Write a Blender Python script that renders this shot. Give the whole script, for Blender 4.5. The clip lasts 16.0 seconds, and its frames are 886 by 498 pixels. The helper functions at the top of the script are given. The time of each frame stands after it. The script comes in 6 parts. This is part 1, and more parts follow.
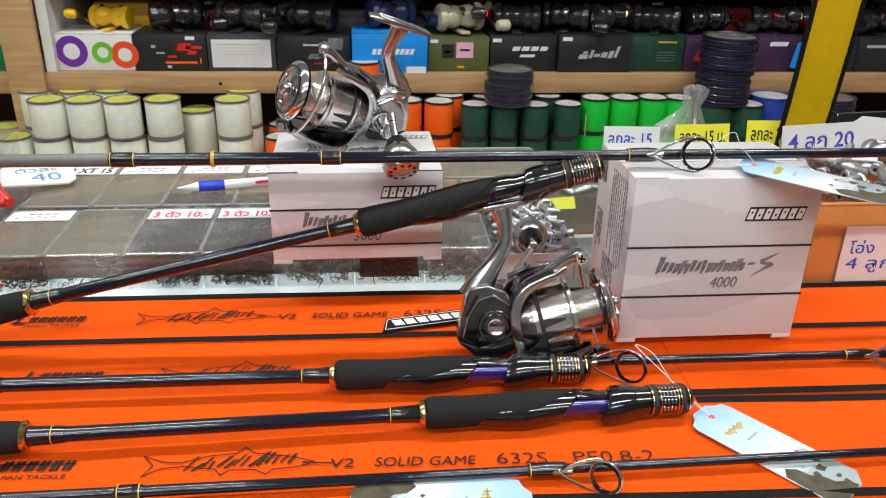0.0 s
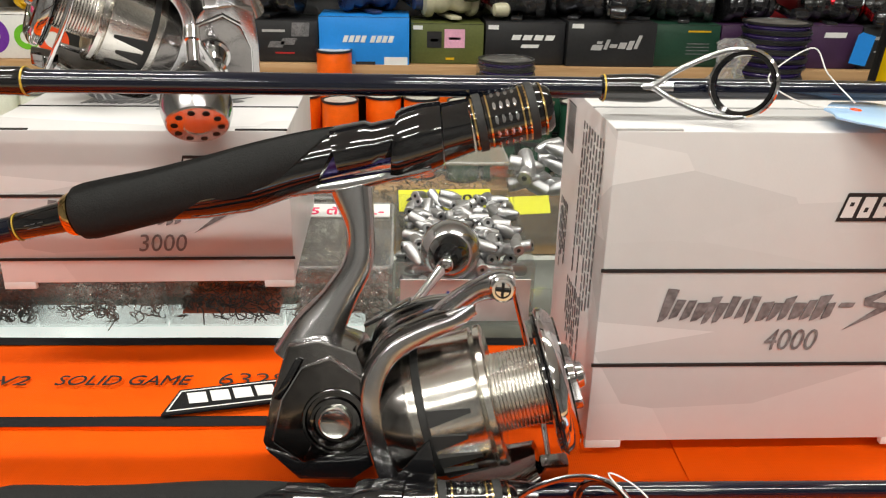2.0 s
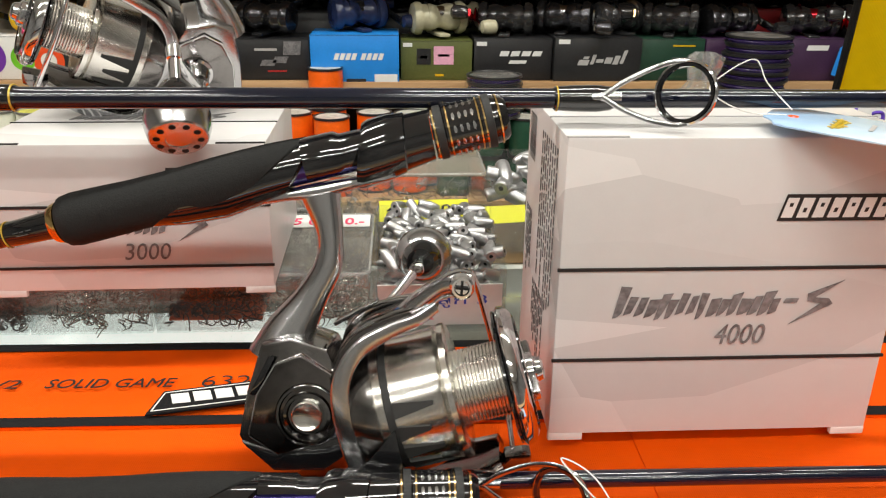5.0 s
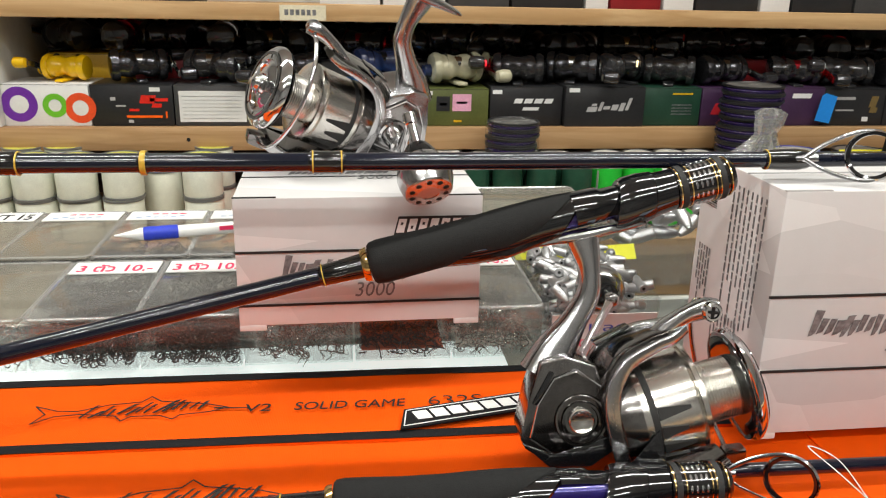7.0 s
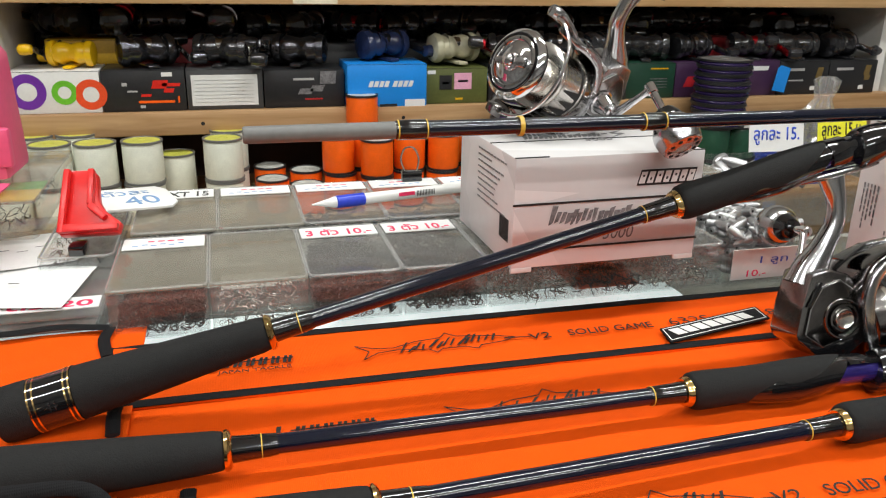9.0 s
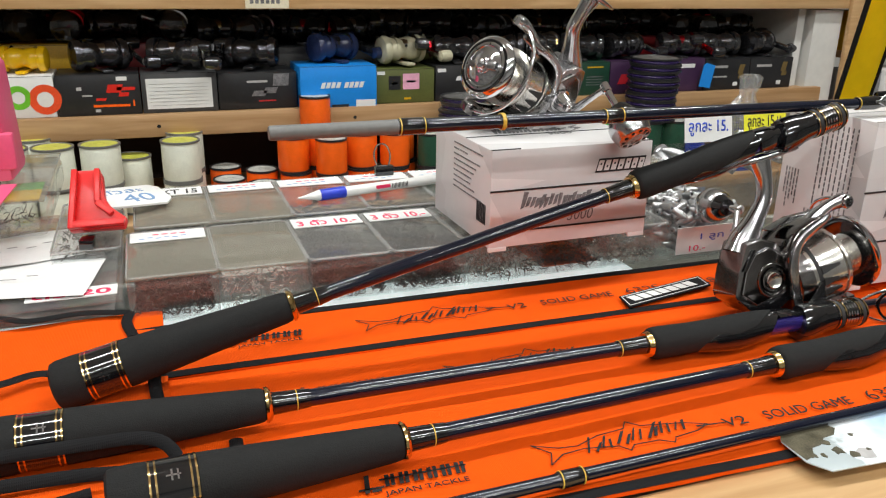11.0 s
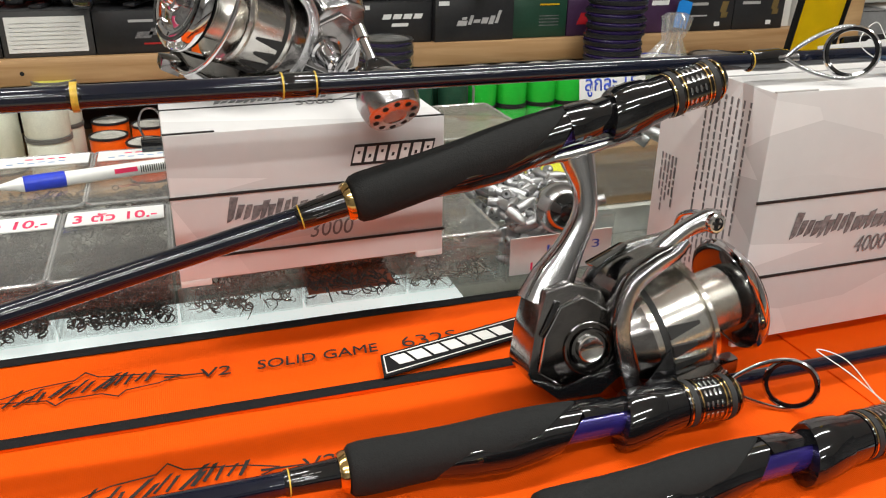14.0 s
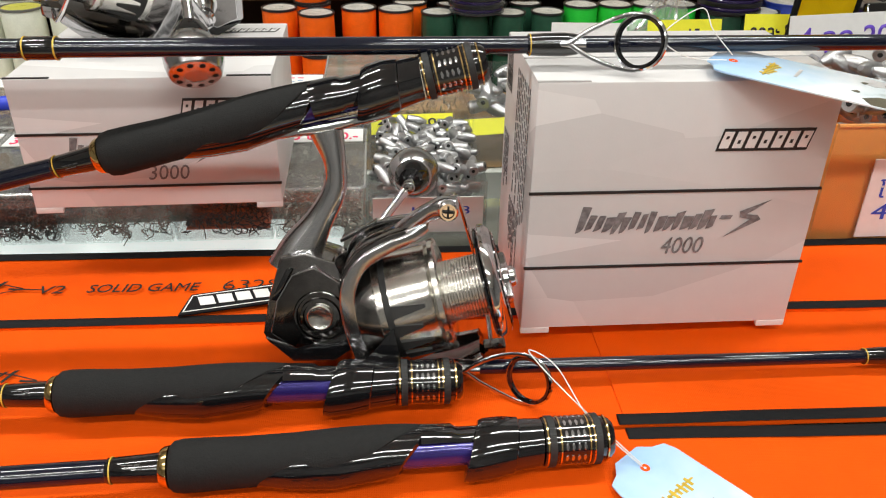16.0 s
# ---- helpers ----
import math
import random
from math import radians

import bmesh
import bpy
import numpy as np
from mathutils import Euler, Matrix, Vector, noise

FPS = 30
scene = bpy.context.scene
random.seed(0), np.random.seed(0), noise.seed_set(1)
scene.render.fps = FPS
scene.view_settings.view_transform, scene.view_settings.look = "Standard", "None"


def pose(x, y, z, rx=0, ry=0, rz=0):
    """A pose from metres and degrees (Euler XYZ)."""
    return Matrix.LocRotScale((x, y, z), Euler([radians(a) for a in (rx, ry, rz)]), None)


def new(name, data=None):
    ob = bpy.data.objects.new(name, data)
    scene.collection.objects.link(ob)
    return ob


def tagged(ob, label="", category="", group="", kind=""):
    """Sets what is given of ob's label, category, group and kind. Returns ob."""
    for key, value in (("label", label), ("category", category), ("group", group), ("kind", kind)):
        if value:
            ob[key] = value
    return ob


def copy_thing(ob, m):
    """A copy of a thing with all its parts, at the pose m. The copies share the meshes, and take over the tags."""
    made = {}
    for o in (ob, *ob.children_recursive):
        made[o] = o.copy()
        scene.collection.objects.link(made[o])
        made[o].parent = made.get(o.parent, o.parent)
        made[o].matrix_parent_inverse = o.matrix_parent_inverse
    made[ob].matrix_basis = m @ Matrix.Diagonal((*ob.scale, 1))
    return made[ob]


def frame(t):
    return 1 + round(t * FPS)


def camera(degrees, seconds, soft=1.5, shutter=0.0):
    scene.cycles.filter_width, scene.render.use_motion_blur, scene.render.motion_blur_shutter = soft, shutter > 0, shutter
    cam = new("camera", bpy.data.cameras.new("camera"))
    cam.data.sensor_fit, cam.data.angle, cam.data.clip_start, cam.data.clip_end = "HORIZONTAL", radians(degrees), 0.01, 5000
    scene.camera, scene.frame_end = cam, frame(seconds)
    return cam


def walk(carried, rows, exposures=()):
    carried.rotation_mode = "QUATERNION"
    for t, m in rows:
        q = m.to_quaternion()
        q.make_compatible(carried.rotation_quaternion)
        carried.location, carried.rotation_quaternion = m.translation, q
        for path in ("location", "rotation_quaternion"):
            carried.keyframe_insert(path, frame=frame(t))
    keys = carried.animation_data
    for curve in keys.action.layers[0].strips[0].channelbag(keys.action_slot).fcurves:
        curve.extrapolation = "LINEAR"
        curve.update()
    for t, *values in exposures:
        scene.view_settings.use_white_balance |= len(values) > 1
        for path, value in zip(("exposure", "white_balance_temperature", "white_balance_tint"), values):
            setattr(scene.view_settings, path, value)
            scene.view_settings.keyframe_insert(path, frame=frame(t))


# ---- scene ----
cam = camera(58.1, 16.0, soft=1.1)
cam.data.dof.use_dof, cam.data.dof.focus_distance, cam.data.dof.aperture_fstop = True, 0.46, 62.0
METRES, EYE, TILT, LEAN, TURN = 1.25, 1.2, 0.0, 0.0, -5.8
ROWS = [
    (0.0, 0.0, 0.0, 0.0, 0.53, -24.34, -1.17),
    (0.5, 0.0252, 0.0709, -0.0263, 0.72, -23.72, -1.26),
    (1.0, 0.0505, 0.1479, -0.0593, 1.55, -23.14, -1.22),
    (1.5, 0.06, 0.1874, -0.0841, 2.44, -22.66, -1.15),
    (2.0, 0.0651, 0.1919, -0.0876, 3.01, -22.34, -1.17),
    (2.5, 0.0727, 0.1884, -0.0881, 3.38, -22.14, -1.04),
    (3.0, 0.0843, 0.1888, -0.09, 3.55, -22.01, -0.81),
    (5.5, 0.0674, 0.1712, -0.0825, 2.19, -20.59, -0.57),
    (6.0, 0.0358, 0.1589, -0.0766, 1.33, -19.79, -0.84),
    (6.5, 0.0069, 0.1419, -0.0703, 0.26, -18.98, -1.0),
    (7.0, -0.0267, 0.1292, -0.0704, -1.21, -18.41, -1.17),
    (7.5, -0.078, 0.126, -0.0715, -3.18, -18.34, -1.22),
    (8.0, -0.1308, 0.1105, -0.072, -5.4, -18.69, -1.21),
    (8.5, -0.1721, 0.0953, -0.0707, -7.54, -19.24, -1.1),
    (11.0, -0.2376, 0.0381, -0.0608, -14.35, -19.51, -0.98),
    (11.5, -0.2346, 0.0324, -0.0593, -14.99, -19.53, -0.85),
    (12.0, -0.2178, 0.0516, -0.0614, -15.48, -19.9, -0.61),
    (12.5, -0.1929, 0.0835, -0.0643, -15.82, -20.64, -0.34),
    (13.0, -0.1549, 0.1151, -0.0725, -15.69, -21.67, -0.26),
    (13.5, -0.1146, 0.14, -0.0757, -14.95, -22.67, -0.46),
    (14.0, -0.0707, 0.1615, -0.0784, -12.94, -23.71, -0.88),
    (14.5, -0.0182, 0.1688, -0.0724, -9.0, -24.78, -1.17),
    (15.0, 0.0231, 0.1624, -0.069, -4.47, -25.92, -1.42),
    (15.5, 0.0592, 0.1546, -0.064, 0.17, -27.4, -1.27),
    (16.0, 0.0755, 0.1449, -0.0573, 1.54, -29.42, -0.75),
]
walk(cam, [(t, pose(0, 0, EYE, TILT, LEAN, TURN) @ pose(METRES * x, METRES * y, METRES * z, 90 + pitch, roll, yaw)) for t, x, y, z, yaw, pitch, roll in ROWS],
     [(0.0, -0.03, 6400, 10), (1.0, 0.05, 6700, 10), (2.5, 0.16, 7100, 10), (5.5, 0.16, 7100, 10), (8.0, 0.08, 6700, 10), (12.5, 0.0, 6600, 10), (15.0, 0.06, 6900, 10), (16.0, 0.0, 6800, 10)])

# ---- room light ----
world = bpy.data.worlds.new("shop_air")
world.use_nodes = True
world.node_tree.nodes["Background"].inputs[0].default_value = (0.97, 1.0, 1.0, 1)
world.node_tree.nodes["Background"].inputs[1].default_value = 0.15
scene.world = world
scene.cycles.transparent_max_bounces = 28
LAMPS = [(-0.9, -0.7), (0.75, -0.7), (-0.9, 0.75), (0.75, 0.75), (-0.9, -1.9), (0.75, -1.9)]
LAMP_WATTS = 17.6


# ---- materials ----
def mat(name, col, rough=0.5, metal=0.0, var=0.12, scale=30.0, bump=0.0, bscale=300.0, coat=0.0, spec=0.5):
    m = bpy.data.materials.new(name)
    m.use_nodes = True
    nt = m.node_tree
    b = nt.nodes["Principled BSDF"]
    tc = nt.nodes.new("ShaderNodeTexCoord")
    n1 = nt.nodes.new("ShaderNodeTexNoise")
    n1.inputs["Scale"].default_value, n1.inputs["Detail"].default_value = scale, 5
    nt.links.new(tc.outputs["Object"], n1.inputs["Vector"])
    n2 = nt.nodes.new("ShaderNodeTexNoise")
    n2.inputs["Scale"].default_value, n2.inputs["Detail"].default_value = scale * 9, 3
    nt.links.new(tc.outputs["Object"], n2.inputs["Vector"])
    add = nt.nodes.new("ShaderNodeMath")
    add.operation = "ADD"
    nt.links.new(n1.outputs["Fac"], add.inputs[0])
    nt.links.new(n2.outputs["Fac"], add.inputs[1])
    ramp = nt.nodes.new("ShaderNodeMapRange")
    ramp.inputs["From Min"].default_value, ramp.inputs["From Max"].default_value = 0.7, 1.3
    ramp.inputs["To Min"].default_value, ramp.inputs["To Max"].default_value = 1 - var, 1 + var
    nt.links.new(add.outputs[0], ramp.inputs["Value"])
    mul = nt.nodes.new("ShaderNodeVectorMath")
    mul.operation = "SCALE"
    mul.inputs[0].default_value = col[:3]
    nt.links.new(ramp.outputs[0], mul.inputs["Scale"])
    nt.links.new(mul.outputs[0], b.inputs["Base Color"])
    rr = nt.nodes.new("ShaderNodeMapRange")
    rr.inputs["To Min"].default_value, rr.inputs["To Max"].default_value = max(0.02, rough * 0.8), min(1, rough * 1.2)
    nt.links.new(n1.outputs["Fac"], rr.inputs["Value"])
    nt.links.new(rr.outputs[0], b.inputs["Roughness"])
    b.inputs["Metallic"].default_value = metal
    b.inputs["Coat Weight"].default_value = coat
    b.inputs["Coat Roughness"].default_value = 0.05
    b.inputs["Specular IOR Level"].default_value = spec
    if bump:
        n3 = nt.nodes.new("ShaderNodeTexNoise")
        n3.inputs["Scale"].default_value, n3.inputs["Detail"].default_value = bscale, 4
        nt.links.new(tc.outputs["Object"], n3.inputs["Vector"])
        bp = nt.nodes.new("ShaderNodeBump")
        bp.inputs["Strength"].default_value, bp.inputs["Distance"].default_value = bump, 0.001
        nt.links.new(n3.outputs["Fac"], bp.inputs["Height"])
        nt.links.new(bp.outputs[0], b.inputs["Normal"])
    return m


def clear_mat(name, tint=(0.95, 0.96, 0.96), gloss=0.09, rough=0.06, haze=0.0, milk=(0.8, 0.8, 0.79)):
    m = bpy.data.materials.new(name)
    m.use_nodes = True
    nt = m.node_tree
    nt.nodes.remove(nt.nodes["Principled BSDF"])
    out = nt.nodes["Material Output"]
    tr = nt.nodes.new("ShaderNodeBsdfTransparent")
    tr.inputs[0].default_value = (*tint, 1)
    gl = nt.nodes.new("ShaderNodeBsdfGlossy")
    gl.inputs["Roughness"].default_value = rough
    df = nt.nodes.new("ShaderNodeBsdfDiffuse")
    df.inputs[0].default_value = (*milk, 1)
    mx0 = nt.nodes.new("ShaderNodeMixShader")
    mx0.inputs[0].default_value = haze
    nt.links.new(tr.outputs[0], mx0.inputs[1])
    nt.links.new(df.outputs[0], mx0.inputs[2])
    lw = nt.nodes.new("ShaderNodeLayerWeight")
    pw = nt.nodes.new("ShaderNodeMath")
    pw.operation = "POWER"
    pw.inputs[1].default_value = 4.0
    nt.links.new(lw.outputs["Facing"], pw.inputs[0])
    ad = nt.nodes.new("ShaderNodeMath")
    ad.operation = "MULTIPLY_ADD"
    ad.use_clamp = True
    ad.inputs[1].default_value, ad.inputs[2].default_value = 0.5, gloss
    nt.links.new(pw.outputs[0], ad.inputs[0])
    mx = nt.nodes.new("ShaderNodeMixShader")
    nt.links.new(ad.outputs[0], mx.inputs[0])
    nt.links.new(mx0.outputs[0], mx.inputs[1])
    nt.links.new(gl.outputs[0], mx.inputs[2])
    nt.links.new(mx.outputs[0], out.inputs[0])
    return m


def glow_mat(name, col, strength):
    m = bpy.data.materials.new(name)
    m.use_nodes = True
    b = m.node_tree.nodes["Principled BSDF"]
    b.inputs["Emission Color"].default_value = (*col, 1)
    b.inputs["Emission Strength"].default_value = strength
    return m


def cloth_mat(name, col):
    m = mat(name, col, rough=0.75, var=0.05, scale=9, spec=0.12)
    nt = m.node_tree
    b = nt.nodes["Principled BSDF"]
    tc = nt.nodes.new("ShaderNodeTexCoord")
    sums = []
    for axis in ("X", "Y"):
        w = nt.nodes.new("ShaderNodeTexWave")
        w.bands_direction = axis
        w.inputs["Scale"].default_value = 380
        w.inputs["Distortion"].default_value = 0.6
        nt.links.new(tc.outputs["Object"], w.inputs["Vector"])
        sums.append(w)
    a = nt.nodes.new("ShaderNodeMath")
    a.operation = "MULTIPLY"
    nt.links.new(sums[0].outputs["Fac"], a.inputs[0])
    nt.links.new(sums[1].outputs["Fac"], a.inputs[1])
    bp = nt.nodes.new("ShaderNodeBump")
    bp.inputs["Strength"].default_value, bp.inputs["Distance"].default_value = 0.35, 0.0004
    nt.links.new(a.outputs[0], bp.inputs["Height"])
    nt.links.new(bp.outputs[0], b.inputs["Normal"])
    return m


def carton_mat(name, col, grey):
    """White printed carton with faint grey wedges."""
    m = mat(name, col, rough=0.38, var=0.02, scale=12, bump=0.05, bscale=900)
    nt = m.node_tree
    b = nt.nodes["Principled BSDF"]
    src = b.inputs["Base Color"].links[0].from_socket
    tc = nt.nodes.new("ShaderNodeTexCoord")
    mp = nt.nodes.new("ShaderNodeMapping")
    mp.inputs["Rotation"].default_value = (0.3, 0.9, 0.5)
    mp.inputs["Scale"].default_value = (6, 9, 22)
    nt.links.new(tc.outputs["Object"], mp.inputs["Vector"])
    v = nt.nodes.new("ShaderNodeTexVoronoi")
    v.distance = "CHEBYCHEV"
    v.inputs["Scale"].default_value = 1.0
    nt.links.new(mp.outputs[0], v.inputs["Vector"])
    sep = nt.nodes.new("ShaderNodeSeparateColor")
    nt.links.new(v.outputs["Color"], sep.inputs[0])
    mr = nt.nodes.new("ShaderNodeMapRange")
    mr.inputs["To Min"].default_value, mr.inputs["To Max"].default_value = 1 - grey, 1.0
    nt.links.new(sep.outputs[0], mr.inputs["Value"])
    sc = nt.nodes.new("ShaderNodeVectorMath")
    sc.operation = "SCALE"
    nt.links.new(src, sc.inputs[0])
    nt.links.new(mr.outputs[0], sc.inputs["Scale"])
    nt.links.new(sc.outputs[0], b.inputs["Base Color"])
    return m


def wood_mat(name, a, c, scale=(1.2, 18, 18)):
    m = mat(name, a, rough=0.55, var=0.1, scale=8, bump=0.12, bscale=120)
    nt = m.node_tree
    b = nt.nodes["Principled BSDF"]
    tc = nt.nodes.new("ShaderNodeTexCoord")
    mp = nt.nodes.new("ShaderNodeMapping")
    mp.inputs["Scale"].default_value = scale
    nt.links.new(tc.outputs["Object"], mp.inputs["Vector"])
    n = nt.nodes.new("ShaderNodeTexNoise")
    n.inputs["Scale"].default_value, n.inputs["Detail"].default_value, n.inputs["Distortion"].default_value = 3.0, 8, 1.2
    nt.links.new(mp.outputs[0], n.inputs["Vector"])
    r = nt.nodes.new("ShaderNodeValToRGB")
    r.color_ramp.elements[0].position, r.color_ramp.elements[1].position = 0.35, 0.68
    r.color_ramp.elements[0].color, r.color_ramp.elements[1].color = (*c, 1), (*a, 1)
    nt.links.new(n.outputs["Fac"], r.inputs[0])
    nt.links.new(r.outputs[0], b.inputs["Base Color"])
    return m


def brushed_mat(name, col, rough=0.22, ring=900):
    """Turned metal with fine machining rings along x."""
    m = mat(name, col, rough=rough, metal=1.0, var=0.05, scale=60)
    nt = m.node_tree
    b = nt.nodes["Principled BSDF"]
    tc = nt.nodes.new("ShaderNodeTexCoord")
    w = nt.nodes.new("ShaderNodeTexWave")
    w.bands_direction = "X"
    w.inputs["Scale"].default_value = ring
    nt.links.new(tc.outputs["Object"], w.inputs["Vector"])
    bp = nt.nodes.new("ShaderNodeBump")
    bp.inputs["Strength"].default_value, bp.inputs["Distance"].default_value = 0.12, 0.0003
    nt.links.new(w.outputs["Fac"], bp.inputs["Height"])
    nt.links.new(bp.outputs[0], b.inputs["Normal"])
    return m


def sky_card_mat(name):
    """Printed card: blue fading to pale cloud and sand, by the card's own length."""
    m = mat(name, (0.5, 0.7, 0.9), rough=0.25, var=0.04, scale=40, coat=0.3)
    nt = m.node_tree
    b = nt.nodes["Principled BSDF"]
    tc = nt.nodes.new("ShaderNodeTexCoord")
    sp = nt.nodes.new("ShaderNodeSeparateXYZ")
    nt.links.new(tc.outputs["Generated"], sp.inputs[0])
    n = nt.nodes.new("ShaderNodeTexNoise")
    n.inputs["Scale"].default_value, n.inputs["Detail"].default_value = 55, 6
    nt.links.new(tc.outputs["Object"], n.inputs["Vector"])
    a = nt.nodes.new("ShaderNodeMath")
    a.operation = "MULTIPLY_ADD"
    a.inputs[1].default_value = 0.5
    nt.links.new(n.outputs["Fac"], a.inputs[0])
    nt.links.new(sp.outputs["X"], a.inputs[2])
    r = nt.nodes.new("ShaderNodeValToRGB")
    e = r.color_ramp.elements
    e[0].position, e[0].color = 0.2, (0.33, 0.55, 0.86, 1)
    e[1].position, e[1].color = 1.2, (0.42, 0.48, 0.5, 1)
    for p, c in ((0.6, (0.55, 0.74, 0.93, 1)), (0.82, (0.86, 0.9, 0.93, 1)), (0.97, (0.66, 0.74, 0.78, 1))):
        k = e.new(p)
        k.color = c
    nt.links.new(a.outputs[0], r.inputs[0])
    nt.links.new(r.outputs[0], b.inputs["Base Color"])
    return m


ORANGE = cloth_mat("orange_nylon", (0.82, 0.086, 0.002))
TAPE = cloth_mat("black_binding", (0.012, 0.012, 0.013))
INK = mat("black_ink", (0.012, 0.011, 0.011), rough=0.6)
EVA = mat("black_foam", (0.015, 0.015, 0.015), rough=0.85, var=0.15, scale=60, bump=0.35, bscale=1500, spec=0.24)
GLOSS = mat("black_gloss", (0.006, 0.006, 0.007), rough=0.08, coat=0.8, var=0.05)
BLANK = mat("blue_black_lacquer", (0.004, 0.006, 0.016), rough=0.1, coat=0.7, var=0.1, scale=4, spec=0.4)
GOLD = mat("gold_trim", (0.74, 0.52, 0.22), rough=0.15, metal=1.0, var=0.04)
YELLOW_THREAD = mat("yellow_thread", (0.62, 0.40, 0.05), rough=0.35, var=0.3, scale=400)
PURPLE = mat("violet_tube", (0.035, 0.025, 0.20), rough=0.2, coat=0.7, metal=0.4)
SILVER = mat("satin_silver", (0.52, 0.52, 0.53), rough=0.2, metal=1.0, var=0.05, scale=80)
CHROME = mat("bright_chrome", (0.72, 0.72, 0.74), rough=0.07, metal=1.0, var=0.03)
GUN = mat("gunmetal", (0.25, 0.24, 0.235), rough=0.18, metal=1.0, var=0.1, scale=60, coat=0.4)
GUN_DARK = mat("dark_gunmetal", (0.14, 0.13, 0.125), rough=0.15, metal=1.0, coat=0.5)
TURNED = brushed_mat("turned_aluminium", (0.80, 0.78, 0.74), rough=0.17)
WOUND = mat("grooved_aluminium", (0.84, 0.82, 0.78), rough=0.26, metal=1.0, var=0.04)
COPPER = mat("knob_face", (0.62, 0.58, 0.55), rough=0.25, metal=1.0)
CARTON = carton_mat("white_carton", (0.78, 0.76, 0.76), 0.24)
CARTON_PLAIN = mat("white_card", (0.76, 0.75, 0.74), rough=0.5, var=0.04, scale=25)
GREYINK = mat("grey_ink", (0.16, 0.155, 0.16), rough=0.4, var=0.6, scale=60)
PALEINK = mat("pale_grey_ink", (0.45, 0.44, 0.44), rough=0.45, var=0.1)
PAPER = mat("paper", (0.74, 0.74, 0.73), rough=0.7, var=0.03, scale=30)
YELLOW_PAPER = mat("yellow_paper", (0.82, 0.80, 0.04), rough=0.55, var=0.04)
BLUE_PEN = mat("blue_marker", (0.02, 0.07, 0.5), rough=0.5)
FAINT_PEN = mat("faint_blue_marker", (0.16, 0.30, 0.52), rough=0.5, var=0.2)
VIOLET_PEN = mat("violet_marker", (0.10, 0.04, 0.42), rough=0.5)
RED_PEN = mat("pink_marker", (0.85, 0.03, 0.12), rough=0.5)
PLASTIC = clear_mat("clear_plastic", haze=0.02, gloss=0.035)
LIDP = clear_mat("clear_lid", tint=(0.93, 0.92, 0.90), haze=0.055, gloss=0.05, rough=0.1)
RIMP = clear_mat("moulded_rim", tint=(0.9, 0.9, 0.9), haze=0.28, gloss=0.22, rough=0.12, milk=(0.6, 0.6, 0.59))
LIDB = clear_mat("frosted_beige_lid", tint=(0.9, 0.88, 0.84), haze=0.45, gloss=0.05, rough=0.12, milk=(0.27, 0.25, 0.205))
FILM = clear_mat("clear_film", tint=(0.95, 0.95, 0.95), haze=0.14, gloss=0.12, rough=0.12)
GLASS = clear_mat("counter_glass", tint=(0.93, 0.96, 0.95), gloss=0.02, rough=0.01)
WIRE_DARK = mat("dark_steel_wire", (0.10, 0.09, 0.085), rough=0.3, metal=1.0, var=0.3)
WIRE_BRIGHT = mat("nickel_wire", (0.5, 0.47, 0.44), rough=0.25, metal=1.0, var=0.3)
LEAD = mat("bright_lead", (0.50, 0.50, 0.51), rough=0.42, metal=1.0, var=0.15, scale=200)
HOLE = mat("dark_hole", (0.01, 0.01, 0.01), rough=0.9)
RED = mat("red_plastic", (0.70, 0.015, 0.015), rough=0.3, var=0.05)
PINK = mat("pink_plastic", (0.80, 0.10, 0.22), rough=0.35, var=0.05)
WHITE_PLASTIC = mat("white_plastic", (0.82, 0.82, 0.80), rough=0.3, var=0.03)
BLUE_PLASTIC = mat("blue_plastic", (0.02, 0.05, 0.55), rough=0.3)
GREY_RUBBER = mat("grey_spigot", (0.16, 0.16, 0.155), rough=0.5, var=0.1)
ORANGE_CARD = mat("orange_tub", (0.75, 0.28, 0.05), rough=0.45, var=0.08, scale=20)
SHELF_WOOD = wood_mat("pale_plywood", (0.52, 0.32, 0.16), (0.38, 0.21, 0.09))
PINE = wood_mat("pine_edge", (0.62, 0.40, 0.2), (0.48, 0.28, 0.12))
WHITE_PAINT = mat("white_paint", (0.72, 0.71, 0.68), rough=0.5, var=0.06, scale=6, bump=0.04)
CLUTTER = mat("dim_stock_wall", (0.26, 0.255, 0.25), rough=0.8, var=0.6, scale=3)
WALL = mat("wall_paint", (0.75, 0.74, 0.71), rough=0.8, var=0.05, scale=2, bump=0.1, bscale=80)
FLOOR = mat("floor_tile", (0.45, 0.43, 0.40), rough=0.3, var=0.1, scale=2)
LINE_WHITE = mat("milky_line", (0.80, 0.82, 0.70), rough=0.35, var=0.08, scale=60, bump=0.15, bscale=700)
LINE_ORANGE = mat("orange_line", (0.95, 0.13, 0.008), rough=0.3, var=0.1, scale=60, bump=0.15, bscale=700)
LINE_GREEN = mat("dark_green_line", (0.02, 0.075, 0.045), rough=0.25, var=0.15, scale=60, bump=0.15, bscale=700)
LINE_LIME = mat("bright_green_line", (0.015, 0.55, 0.05), rough=0.25, var=0.1, scale=60, bump=0.15, bscale=700)
LINE_BLUE = mat("blue_line", (0.02, 0.05, 0.35), rough=0.3, var=0.1)
LINE_PURPLE = mat("purple_line", (0.045, 0.025, 0.13), rough=0.25, var=0.15, coat=0.4)
SPOOL_BLACK = mat("spool_flange", (0.02, 0.02, 0.022), rough=0.35)
SPOOL_YELLOW = mat("yellow_spool_label", (0.62, 0.62, 0.10), rough=0.4, var=0.25, scale=60)
